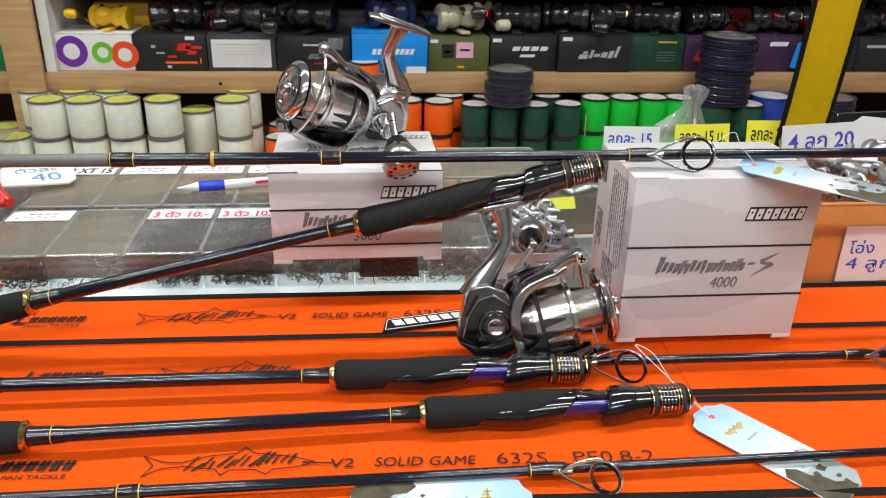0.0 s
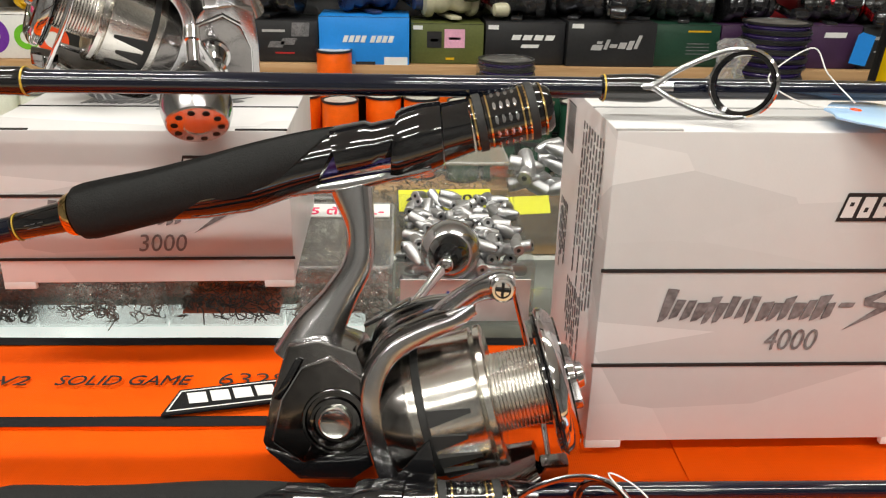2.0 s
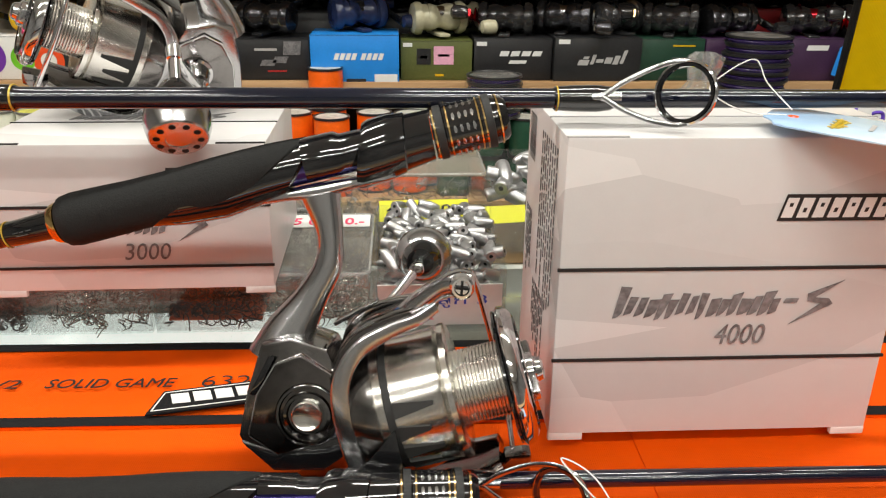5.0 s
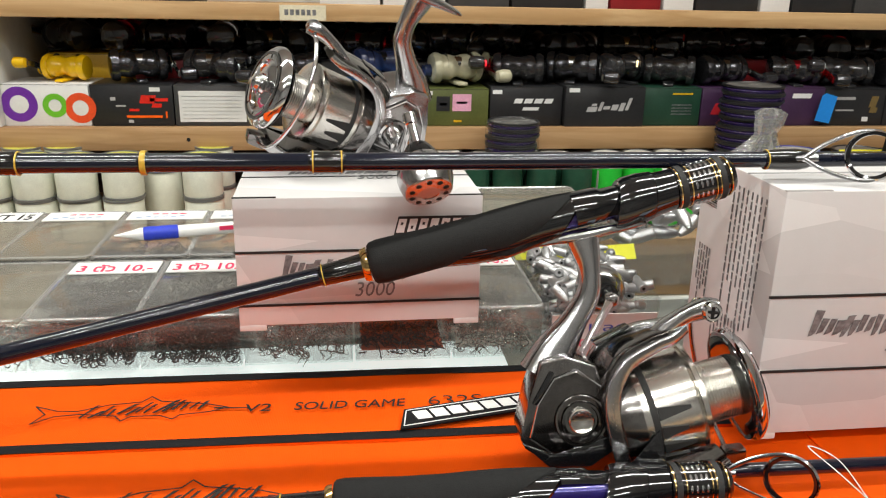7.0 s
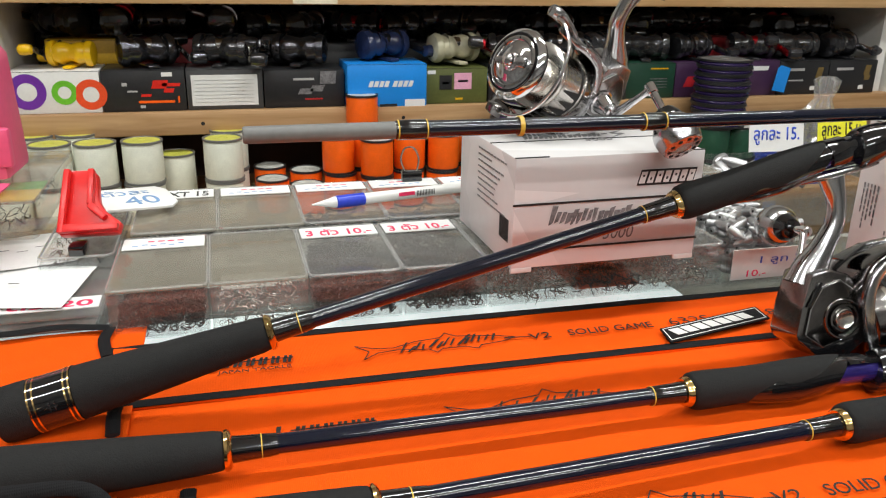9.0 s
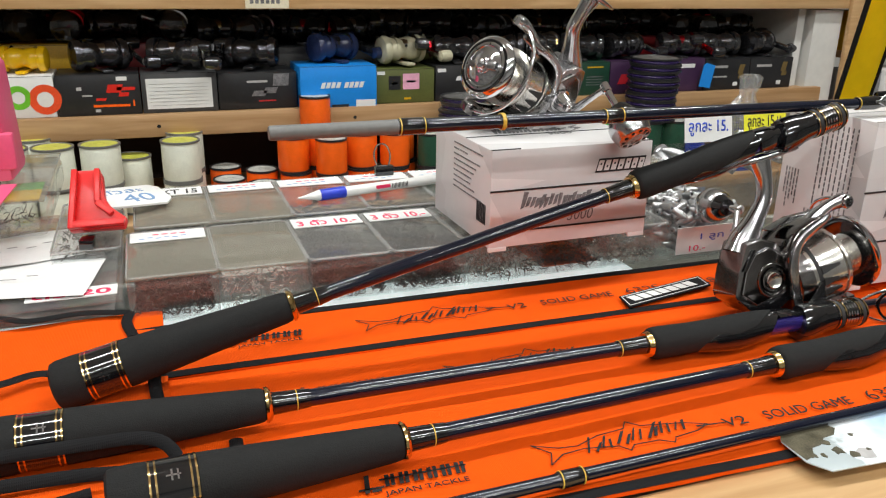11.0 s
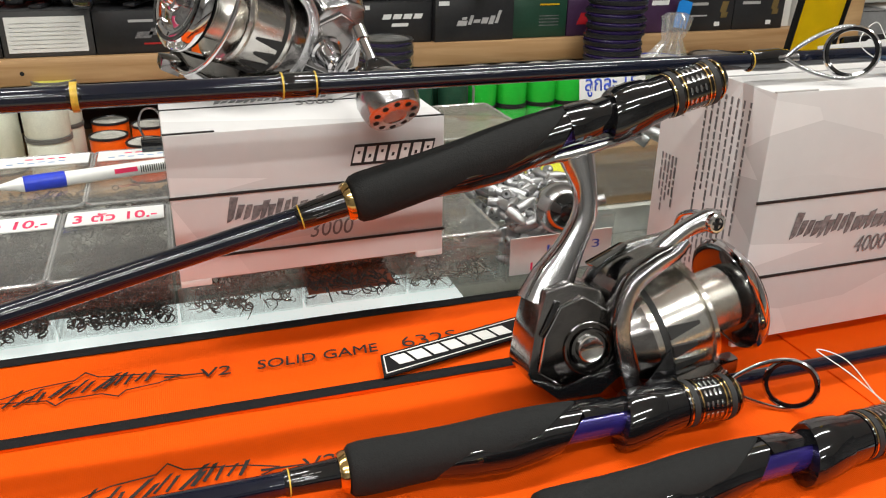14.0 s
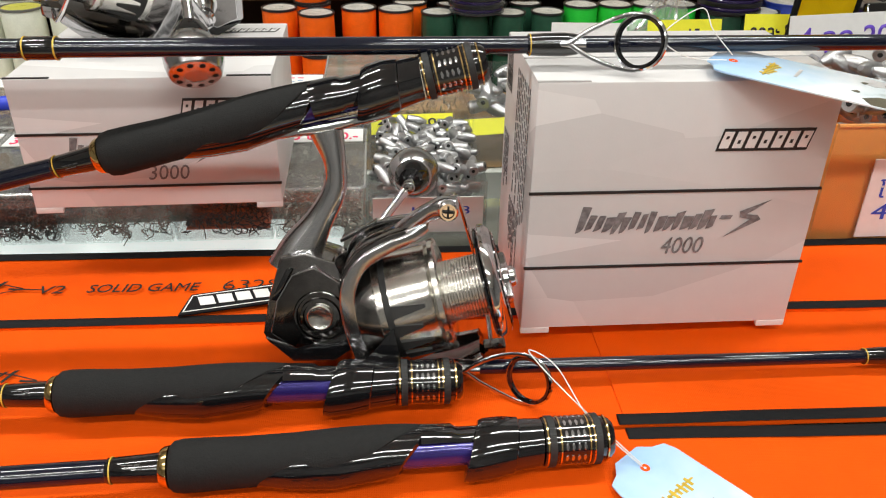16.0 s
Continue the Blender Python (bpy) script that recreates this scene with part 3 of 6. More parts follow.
def rod_butt(m, label, roll=0.0, wrap=1.6):
    """Handle section; x runs from the butt to the reel seat, +z is the side away from the reel."""
    rod = thing("fishing_rod", label, "fishing rod", m, group="rod handle sections")
    R = pose(0, 0, 0, roll, 0, 0)
    butt = part("rear_grip", lathe([(0, 0.0), (0, .0105), (.0012, .0126), (.004, .0134), (.012, .0135), (.0165, .0133), (.0166, .0128), (.0365, .0124), (.0366, .0130),
                              (.06, .0121), (.09, .0106), (.115, .0093), (.123, .0089), (.1265, .0083), (.1275, .007)], 40), EVA, rod, "black foam grip")
    part("label_band", lathe([(.0168, .01295), (.0168, .0132), (.0363, .0131), (.0363, .0128)], 40), GLOSS, butt, "black gloss band")
    for x in (.0172, .0196, .0336, .0358):
        part("ring", lathe([(x - .0005, .0127), (x - .0004, .01335), (x + .0004, .01335), (x + .0005, .0127)], 40), GOLD, butt, "gold ring")
    bars([(0, .006, 0, .0008), (.002, .0028, -.002, .003), (.0045, .0052, -.0018, .0028)], SILVER, butt, pose(.0235, -.01325, 0, 90, 0, 0), "printed_mark")
    part("winding_check", lathe([(.1272, .007), (.1272, .0088), (.1285, .0092), (.130, .0082), (.1306, .007)], 36), GOLD, rod, "gold collar")
    part("winding", lathe([(.130, .0060), (.134, .0057), (.146, .0052), (.150, .0048)], 28), GLOSS, rod)
    part("thread_ring", lathe([(.1428, .0048), (.1428, .00545), (.1433, .00545), (.1433, .0048)], 28), YELLOW_THREAD, rod, "yellow thread ring")
    part("blank", lathe([(.13, .0044), (.15, .0045), (.25, .0044), (.345, .0043), (.47, .0043)], 28), BLANK, rod, "blue-black lacquered blank")
    part("winding", lathe([(.3315, .0044), (.332, .0048), (.3445, .0052), (.351, .0056)], 28), GLOSS, rod)
    part("thread_ring", lathe([(.333, .0045), (.333, .00505), (.3335, .00505), (.3335, .0045)], 28), YELLOW_THREAD, rod, "yellow thread ring")
    bars([(0, .002, 0, .0003), (.0025, .004, 0, .0003), (.0048, .0068, 0, .0003), (.001, .0055, -.0013, -.0010)], SILVER, rod, pose(.3375, -.0054, 0, 90, 0, 0), "printed_mark")
    part("winding_check", lathe([(.3507, .006), (.3507, .0068), (.352, .0076), (.3537, .0078), (.3537, .006)], 36), GOLD, rod, "gold collar")
    # foam fore grip with a slanting front end, and the reel seat
    x0 = .354
    prof = [(x0, 0.00592), (x0 + .0004, 0.00820), (x0 + .0016, 0.00930), (x0 + .005, 0.00985), (x0 + .012, 0.00980), (x0 + .028, 0.00935), (x0 + .045, 0.00956), (x0 + .06, 0.01027),
            (x0 + .07, 0.01051), (x0 + .08, 0.01043), (x0 + .088, 0.01011), (x0 + .094, 0.00964), (x0 + .0955, 0.00869)]
    part("fore_grip", lathe(prof, 44, warp=eva_warp(x0 + .0955, 0.03318)), EVA, rod, "black foam grip", m=R)

    def flare(x, r, a):
        k = (1 - math.cos(a)) / 2
        s = max(0, 1 - abs(x - (x0 + .072)) / .03)
        q = r * (.86 + .14 * k) if x < x0 + .09 else r
        return (x - .016 * k, q * math.sin(a), q * math.cos(a) - .0024 * k * k * s)
    seat = part("reel_seat", lathe([(x0 + .040, 0.00672), (x0 + .046, 0.00885), (x0 + .06, 0.01003), (x0 + .075, 0.01035), (x0 + .088, 0.00988), (x0 + .098, 0.00940), (x0 + .0995, 0.00830), (x0 + .0995, 0.00672)], 44,
                         warp=flare), GLOSS, rod, "glossy black reel seat", m=R)
    part("tube", lathe([(x0 + .085, .0069), (x0 + .128, .0067)], 32), PURPLE, seat, "violet lacquered tube", m=R)
    part("bridge", lathe([(x0 + .092, .0070), (x0 + .092, .0097), (x0 + .104, .0093), (x0 + .106, .0080), (x0 + .118, .0078), (x0 + .122, .0070)], 24, arc=(-wrap, wrap)), GLOSS, seat, m=R)

    def hood(x, r, a):
        k = (1 - math.cos(a)) / 2
        s = max(0, 1 - (x - (x0 + .112)) / .03)
        return (x - .008 * k * s, r * math.sin(a), r * math.cos(a) - .0035 * k * s)
    part("hood", lathe([(x0 + .115, .0074), (x0 + .115, .0098), (x0 + .117, .0106), (x0 + .124, .0108), (x0 + .130, .0101), (x0 + .1305, .0094), (x0 + .139, .0090), (x0 + .139, .0071)], 44, warp=hood), GLOSS, seat, "glossy black hood", m=R)
    x1 = x0 + .139
    part("locking_nut", lathe([(x1, 0.00711), (x1, 0.00932), (x1 + .001, 0.00956), (x1 + .0012, 0.00962), (x1 + .0045, 0.00962), (x1 + .0048, 0.00932), (x1 + .0175, 0.00932), (x1 + .0177, 0.00972),
                               (x1 + .0205, 0.00964), (x1 + .0207, 0.00916), (x1 + .0235, 0.00869), (x1 + .0262, 0.00806), (x1 + .0275, 0.00695), (x1 + .0275, 0.00513), (x1 + .0265, 0.00474), (x1 + .0265, 0)], 44), GLOSS, seat)
    for x, r in ((.0010, 0.00938), (.0036, 0.00950), (.0060, 0.00940), (.0172, 0.00936), (.0190, 0.00940), (.0212, 0.00924), (.0245, 0.00877)):
        part("ring", lathe([(x1 + x - .0004, r - .0006), (x1 + x - .0003, r + .0003), (x1 + x + .0003, r + .0003), (x1 + x + .0004, r - .0006)], 40), GOLD, seat, "gold ring")
    rub = mat_rubber
    for x in (.0015, .0193):
        part("grip_band", lathe([(x1 + x, .0092), (x1 + x + .0002, .00985), (x1 + x + .0027, .00985), (x1 + x + .0029, .0092)], 40), rub, seat, "matt black rubber band")
    slots = bmesh.new()
    for k in range(12):
        a = 2 * math.pi * k / 12
        for j in range(4):
            mm = pose(0, 0, 0, math.degrees(a)) @ Matrix.Translation((x1 + .0082 + j * .0023, 0, .00932)) @ Matrix.Diagonal((.00075, .0017, .0003, 1))
            bmesh.ops.create_icosphere(slots, subdivisions=1, radius=1, matrix=mm)
    tagged(part("slot_mark", slots, SILVER, seat, "silver oval marks"), kind="stuff")
    return rod


mat_rubber = mat("matt_rubber", (0.02, 0.02, 0.02), rough=0.7)


def along(p, q, up=(0, 0, 1)):
    """A pose at p whose x axis runs to q."""
    x = (Vector(q) - Vector(p)).normalized()
    z = (Vector(up) - x * x.dot(Vector(up))).normalized()
    y = z.cross(x)
    return Matrix.Translation(p) @ Matrix((x, y, z)).transposed().to_4x4()


rod_butt(along((-.3505, .4925, .9128), (.151, .4965, 1.0320), (0, .2, 1)), "fishing rod handle leaning upward with a spinning reel mounted", wrap=2.15)
rod_butt(along((-.3775, .4370, .9155), (.137, .4385, .9122), (0, .8, .6)), "fishing rod handle with black foam grips lying on orange bags")
rod_butt(along((-.3225, .3790, .9155), (.19, .4000, .9122), (0, .85, .55)), "fishing rod handle with black foam grips lying on orange bags")


def guide(parent, x, side, ring_r=.0108, height=.0185, lean=.024, rod_r=.0036, flip=1):
    """A two-legged line guide on a rod section along x; side: degrees of its lean about the rod."""
    R = pose(x, 0, 0, side, 0, 0)
    g = part("guide", sweep([(-.016, 0, rod_r), (-.004, 0, rod_r + .0006), (.004, 0, rod_r + .0012)], .0006, .0016, seg=8), SILVER, parent, "steel line guide", m=R)
    part("wrap", lathe([(-.020, rod_r), (-.0195, rod_r + .0005), (-.013, rod_r + .0009), (-.004, rod_r + .0011), (.001, rod_r + .0005), (.002, rod_r)], 24), GLOSS, g, m=R)
    part("thread_ring", lathe([(-.0192, rod_r), (-.0192, rod_r + .0007), (-.0187, rod_r + .0008), (-.0187, rod_r)], 24), YELLOW_THREAD, g, "yellow thread ring", m=R)
    n = Vector((.66, 0, -.75)).normalized()
    c = Vector((lean, 0, height))
    u, w = Vector((0, 1, 0)), n.cross(Vector((0, 1, 0)))
    T = Matrix.Translation(c) @ Matrix((u, w, n)).transposed().to_4x4()
    part("outer_ring", torus(ring_r, .0009, 36, 8, m=T), CHROME, g, "chrome ring", m=R)
    part("inner_ring", lathe([(-.0012, ring_r - .0003), (-.0009, ring_r - .0016), (.0009, ring_r - .0016), (.0012, ring_r - .0003)], 36, cap=False), GLOSS, g, "polished black liner", m=R @ T @ pose(0, 0, 0, 0, 90, 0))
    for s in (-1, 1):
        a = radians(80)
        e = c + u * (s * ring_r * math.sin(a)) + w * (ring_r * math.cos(a)) * (1 if w.z > 0 else -1)
        part("leg", sweep([(-.003, 0, rod_r + .001), (.004, s * .0048, rod_r + .0025), (.013, s * .0090, rod_r + .0055), tuple((Vector((.015, s * .0115, rod_r + .007)) + e) / 2), tuple(e)], .0005, .0010, seg=8, n=6), SILVER, g, m=R)
    return g


def rod_tip(m, length, r0, r1, label, rings, guides, grey=0.0):
    t = thing("rod_tip", label, "fishing rod", m, group="rod tip sections")
    part("blank", lathe([(grey, r0 * .9), (grey, r0), (length, r1), (length, r1 * .5)], 26), BLANK, t, "blue-black lacquered blank")
    if grey:
        part("spigot", lathe([(0, 0), (0, r0 * .85), (.001, r0 * .98), (grey, r0 * 1.02)], 26), GREY_RUBBER, t, "matt grey spigot end")
    for x, w, r in rings:
        part("winding", lathe([(x - w / 2 - .002, r0 * .95), (x - w / 2, r + .0007), (x + w / 2, r + .0007), (x + w / 2 + .002, r0 * .9)], 26), GLOSS, t)
        if w < .003:
            part("thread_ring", lathe([(x - .0012, r), (x - .0011, r + .0010), (x + .0011, r + .0010), (x + .0012, r)], 26), YELLOW_THREAD, t, "yellow thread band")
            continue
        for e in (x - w / 2, x + w / 2):
            part("thread_ring", lathe([(e - min(.0004, w * .9), r), (e - min(.0003, w * .8), r + .00085), (e + min(.0003, w * .8), r + .00085), (e + min(.0004, w * .9), r)], 26), YELLOW_THREAD, t, "yellow thread ring")
    for x, s, k in guides:
        guide(t, x, s, .0108 * k, .0148 * k, .024 * k, r0 * .95)
    return t


TOP = along((-.2325, .497, 1.0400), (.45, .5055, 1.0378))
rod_tip(TOP, .95, .0041, .0028, "thin dark blue rod tip section lying across two white boxes", [(.079, .014, .0041), (.1345, .0015, .0041), (.209, .012, .0040)], [(.426, 72, 1.0)], grey=.072)
rod_tip(along((.134, .452, .9085), (.60, .449, .9065)), .8, .0033, .0022, "thin dark blue rod tip section lying on an orange bag", [], [(.014, 76, 1.0), (.215, 74, .7)])
rod_tip(along((-.30, .3405, .9075), (.30, .3475, .9075)), .85, .0034, .0022, "thin dark blue rod tip section lying on an orange bag", [(.172, .011, .0034)], [(.405, 78, .85)])


# ---- spinning reels ----
CHROME_DARK = mat("dark_chrome", (0.20, 0.195, 0.19), rough=0.08, metal=1.0, var=0.04)
def spinning_reel(m, label, knob, elbow, face, k=1.0, bail_back=1, swell=1.10):
    """x: along the spool towards its front, z: towards the rod, +y: the handle's side. Millimetres are scaled by k."""
    s = k / 1000
    S = Matrix.Scale(s, 4)
    reel = thing("spinning_reel", label, "fishing reel", m, group="spinning reels")
    BODY, PANEL = (SILVER, GUN) if k < 1 else (GUN, GUN_DARK)
    roll = pose(0, 0, 0, 12 if k == 1 else 0, 0, 0)
    P = lambda name, bm, material, parent, lab="": part(name, bm, material, parent, lab, m=S)
    up = pose(0, 0, 0, 90, 0, 0)          # x, y outline turned to x, z
    G = pose(0, 0, -13) @ pose(0, 0, 0, 0, -4, 0) @ Matrix.Diagonal((1.02, swell, swell, 1))   # spool and rotor sit on a lower, tilted axis
    B = pose(-.5, 0, -4)
    body_out = [(-26.5, -5), (-20, 10.5), (-11, 27), (0, 27.5), (12, 21), (15, 8), (15, -10), (12, -19), (2, -22), (-16, -19), (-25, -10)]
    bm = prism(body_out, -13.5, 13.5, bevel=1.8)
    bm.transform(up)
    body = P("body", bm, BODY, reel, "metal gear housing")
    # raised side panels with facets
    for sy in (-1, 1):
        bm = prism([(-22, -5), (-16, 9), (-7, 19), (3, 21), (12, 12), (12, -11), (-13, -14)], 0, 2.6, bevel=1.1)
        bm.transform(pose(0, sy * 14.6 + (1.3 if sy > 0 else 1.3), 0, 90, 0, 0))
        P("side_panel", bm, PANEL, body, "dark chrome side panel")
    for sy in (-1, 1):
        ring = [(px, sy * 15.2, pz) for px, pz in ((-22, -5), (-16, 9), (-7, 19), (3, 21), (12, 12), (12, -11), (-13, -14), (-22, -5))]
        dense = [tuple(Vector(p).lerp(Vector(q), f)) for p, q in zip(ring, ring[1:]) for f in (.03, .5, .97)]
        P("panel_trim", sweep(dense, .42, seg=6, n=2), CHROME, body, "bright edge trim")
    bm = prism([(-26, -7), (-15, -13.5), (13, -11), (13, -18), (2, -23), (-16, -20)], -14.6, 14.6, bevel=1.0)
    bm.transform(up)
    P("keel", bm, GLOSS, body, "black gloss keel")
    bm = prism([(-18.5, 10), (-8.5, 22.5), (-6.5, 21.5), (-16.5, 9)], 0, 1.0, bevel=.3)
    bm.transform(pose(0, -14.6, 0, 90, 0, 0))
    P("slot", bm, GLOSS, body)
    yax = pose(0, 0, 0, 0, 0, -90)
    bm = lathe([(14, 11.8), (16.0, 11.8), (17.0, 11.2), (17.0, 10.4), (15.8, 10.0), (15.8, 8.8), (17.6, 8.4), (17.8, 7.4), (16.2, 7.0), (16.2, 6.0)], 48)
    bm.transform(pose(1, 0, -1) @ yax)
    P("side_cap", bm, CHROME_DARK, body, "ringed dark chrome cap")
    bm = lathe([(16, 5.6), (18.0, 5.6), (18.5, 5.1), (18.1, 4.6), (17.9, 0)], 40)
    bm.transform(pose(1, 0, -1) @ yax)
    P("cap_centre", bm, TURNED, body, "turned silver centre")
    # stem and foot
    P("stem", sweep([(-9, 0, 18), (-3, 0, 27), (7, 0, 38), (16, 0, 49), (19, 0, 61), (18.5, 0, 75)], [12, 9.5, 6.2, 5.2, 5.0, 7.5], [10, 8, 6, 5.2, 5.0, 5.4], seg=18, square=.8), SILVER, reel, "satin silver stem")
    P("foot", sweep([(-8, 0, 76.4), (-3, 0, 76.6), (7, 0, 76.8), (18, 0, 76.4), (32, 0, 76.8), (42, 0, 76.6), (47, 0, 76.4)], [.8, 1.6, 2.2, 3.0, 2.2, 1.6, .8], [3.4, 4.2, 4.6, 4.8, 4.6, 4.2, 3.4], seg=14, square=.7), SILVER, reel, "satin silver reel foot")
    bars([(-9, 9, -3, 3)], WHITE_PLASTIC, reel, S @ pose(30, 0, 79.0, 0, 0, 0), "foot_label", depth=.1)
    bars([(i * 2.2 - 7.5, i * 2.2 - 6.2, -1.4, 1.4) for i in range(7)], INK, reel, S @ pose(30, 0, 79.15, 0, 0, 0), "fine_print", depth=.1)
    for o in (*reel.children, *body.children):
        o.data.transform(S @ B @ S.inverted())
    # rotor with its two arms
    rot = P("rotor", lathe([(13, 9), (14, 16), (17, 20.5), (22, 22), (26, 22.3), (26, 20), (18, 17)], 44), GUN, reel, "gunmetal rotor cup")
    ARM_W = [9, 13, 16, 18, 18.5, 17.5, 15.5, 13, 10.5, 8, 5]
    arm = [roll @ Vector(q) for q in ((62, 0, -30), (50, 0, -32.5), (36, 0, -32.5), (22.5, 0, -29.5), (15, 0, -19), (13.5, 0, 0), (15.5, 0, 17), (24, 0, 27.5), (37, 0, 31), (47, 0, 31.5), (54, 0, 33))]
    P("rotor_arm", sweep(arm, [2.6, 2.8, 2.8, 3.0, 3.2, 3.2, 3.2, 3.0, 2.8, 2.6, 2.2], ARM_W, seg=20, n=6, square=.5), GUN_DARK, rot, "dark gloss rotor arm")
    for sy in (-1, 1):
        edge = [q + roll.to_3x3() @ Vector((0, sy * w, 0)) for q, w in zip(arm, ARM_W)]
        P("arm_edge", sweep([tuple(q) for q in edge], [2.8, 3.3, 3.5, 3.7, 3.7, 3.5, 3.2, 2.8, 2.5, 2.2, 1.9], 1.7, side=tuple(roll.to_3x3() @ Vector((0, 1, 0))), seg=16, n=6, square=.4), SILVER, rot, "satin silver arm edge")
    for zz in (1, -1):
        bm = prism([(17, -6), (34, -3), (34, 3), (17, 6)], 0, 1.2, bevel=.4)
        bm.transform(pose(0, 0, zz * 28.2 if zz > 0 else -30) @ pose(0, 0, 0, 0, -12 * zz, 0))
        P("arm_panel", bm, GLOSS, rot)
    bm = prism([(16, -12), (30, -19), (31, -2)], 0, 1.0, bevel=.3)
    bm.transform(pose(0, -21.5, 0, 90, 0, 0))
    tri_plate = P("ratio_plate", bm, GLOSS, rot, "black plate with the gear ratio")
    lettering("5.2:1", 5.5, PALEINK, tri_plate, S @ pose(25, -22.7, -16, 90, -78, 0), depth=.15)
    # bail
    bail = P("bail_arm", sweep([(38, -1, 29), (47, -2, 34), (56, -4, 38), (64, -6, 39.5), (69, -7, 39)], [3.2, 3.4, 3.4, 4.2, 3.2], [5, 4.5, 3.8, 4.4, 3.4], seg=16, square=.85), SILVER, reel, "satin silver bail arm")
    bm = lathe([(0, 4.3), (1.6, 4.1), (2.2, 3.4), (2.2, 2.6), (1.6, 2.3), (1.6, 0)], 28)
    bm.transform(pose(65, -9.2, 39.3, 0, 0, -90))
    P("line_roller", bm, CHROME, bail, "chrome roller screw")
    bm = box(-2.2, 2.2, -.4, .4, -.4, .4)
    box(-.4, .4, -2.2, 2.2, -.4, .4, bm=bm)
    bm.transform(pose(65, -11.2, 39.3, 90, 20, 0))
    P("screw_slot", bm, HOLE, bail)
    b = bail_back
    P("bail_wire", sweep([(66, -2 * b, 38), (67, 8 * b, 37), (68, 23 * b, 28), (68, 31 * b, 9), (68, 30 * b, -11), (67, 19 * b, -26), (66, 4 * b, -32.5)], 1.15, seg=10, n=8), CHROME, bail, "chrome bail wire")
    bm = prism([(-6, -4.5), (5, -3.5), (7, 3), (-3, 4.5)], -3.5, 3.5, bevel=1.2)
    bm.transform(pose(66, 0, -33, 90, 0, 0))
    P("bail_hinge", bm, GUN, bail, "dark bail hinge")
    for o in (bail, *bail.children):
        o.data.transform(roll)
    # spool
    sp = P("spool", lathe([(22, 18), (22, 20.8), (24, 21.4), (29, 21.6), (29.2, 20.9), (31.6, 20.9), (31.8, 21.8), (48, 22.2), (49.5, 22.6), (50, 21), (50.6, 20.6), (51.2, 22.8), (53.2, 22.8), (53.8, 21.5), (53.8, 14)], 56), TURNED, reel, "turned silver spool skirt")
    P("skirt_band", lathe([(29.2, 20.0), (29.2, 21.75), (31.9, 21.85), (31.9, 20)], 56), mat_rubber, sp, "black band")
    fins = bmesh.new()
    for i in range(18):
        a = 360 * i / 18
        ln = 10 if i % 2 else 13
        bmf = prism([(32, -2.6), (33 + ln, -.7), (33 + ln, .7), (32, 2.6)], 21.6, 22.55)
        bmf.transform(pose(0, 0, 0, a, 0, 0))
        me = bpy.data.meshes.new("tmp")
        bmf.to_mesh(me)
        bmf.free()
        fins.from_mesh(me)
        bpy.data.meshes.remove(me)
    # the slots leave a plain arc at the top
    bmesh.ops.delete(fins, geom=[v for v in fins.verts if v.co.z > 9], context="VERTS")
    tagged(P("skirt_slot", fins, mat_rubber, sp, "black skirt slots"), kind="stuff")
    P("arbor", lathe([(53.6, 13.0)] + [(54.3 + .64 * i, 12.8 if i % 2 else 12.25) for i in range(27)] + [(72, 12.6)], 48), WOUND, sp, "grooved bare arbor")
    P("lip", lathe([(71.2, 12), (71.4, 20), (72.2, 22.4), (73.6, 23.8), (75.6, 23.4), (77.2, 21.8), (78.2, 20.2), (78.0, 18.8), (78.8, 17.5), (78.6, 15.2), (77.2, 14.5)], 56), CHROME, sp, "polished spool lip")
    P("lip_seal", lathe([(71.0, 13), (70.6, 20.5), (71.2, 22.6), (72.0, 22.5)], 56), GLOSS, sp)
    P("lip_groove", lathe([(77.4, 19.9), (78.9, 19.6), (78.9, 18.2), (77.6, 17.9)], 48), GLOSS, sp, "black ring groove")
    drag = P("drag_knob", lathe([(76, 15), (77.6, 15), (77.8, 12), (79, 10.5), (79.5, 6.5), (81.5, 6.0), (82.2, 4.6), (84.2, 4.0), (85, 2.8), (85.2, 0)], 40), CHROME, reel, "chrome drag knob")
    bm = prism([(-2.2, -13), (2.2, -13), (3.2, 13), (-3.2, 13)], 0, 4.5, bevel=1.3)
    bm.transform(pose(77.5, 0, 0, 0, 90, 0) @ pose(0, 0, 0, 0, 0, 25))
    P("drag_wing", bm, SILVER, drag, "silver grip wing")
    pips = bmesh.new()
    for i in range(8):
        a = math.radians(45 * i + 20)
        mm = Matrix.Translation((78.2, 16.6 * math.sin(a), 16.6 * math.cos(a))) @ pose(0, 0, 0, -math.degrees(a)) @ Matrix.Diagonal((1, .7, 1.8, 1))
        bmesh.ops.create_icosphere(pips, subdivisions=1, radius=1, matrix=mm)
    P("drag_pips", pips, GLOSS, drag)
    for top in (rot, bail, sp, drag):
        for o in (top, *top.children):
            o.data.transform(S @ G @ S.inverted())
    # handle: shank, arm and round knob, given in the reel's own millimetres
    kb, el, fc = Vector(knob), Vector(elbow), Vector(face).normalized()
    h = P("handle_shank", lathe([(10, 11), (15, 10.5), (15.6, 9), (17.4, 9), (18, 7.6), (26, 5.2), (27, 6), (30.5, 6), (31.5, 4.6), (34, 4.2)], 32), CHROME, reel, "chrome handle shank")
    h.data.transform(S @ B @ pose(1, 0, -1, 0, 0, 90) @ S.inverted())
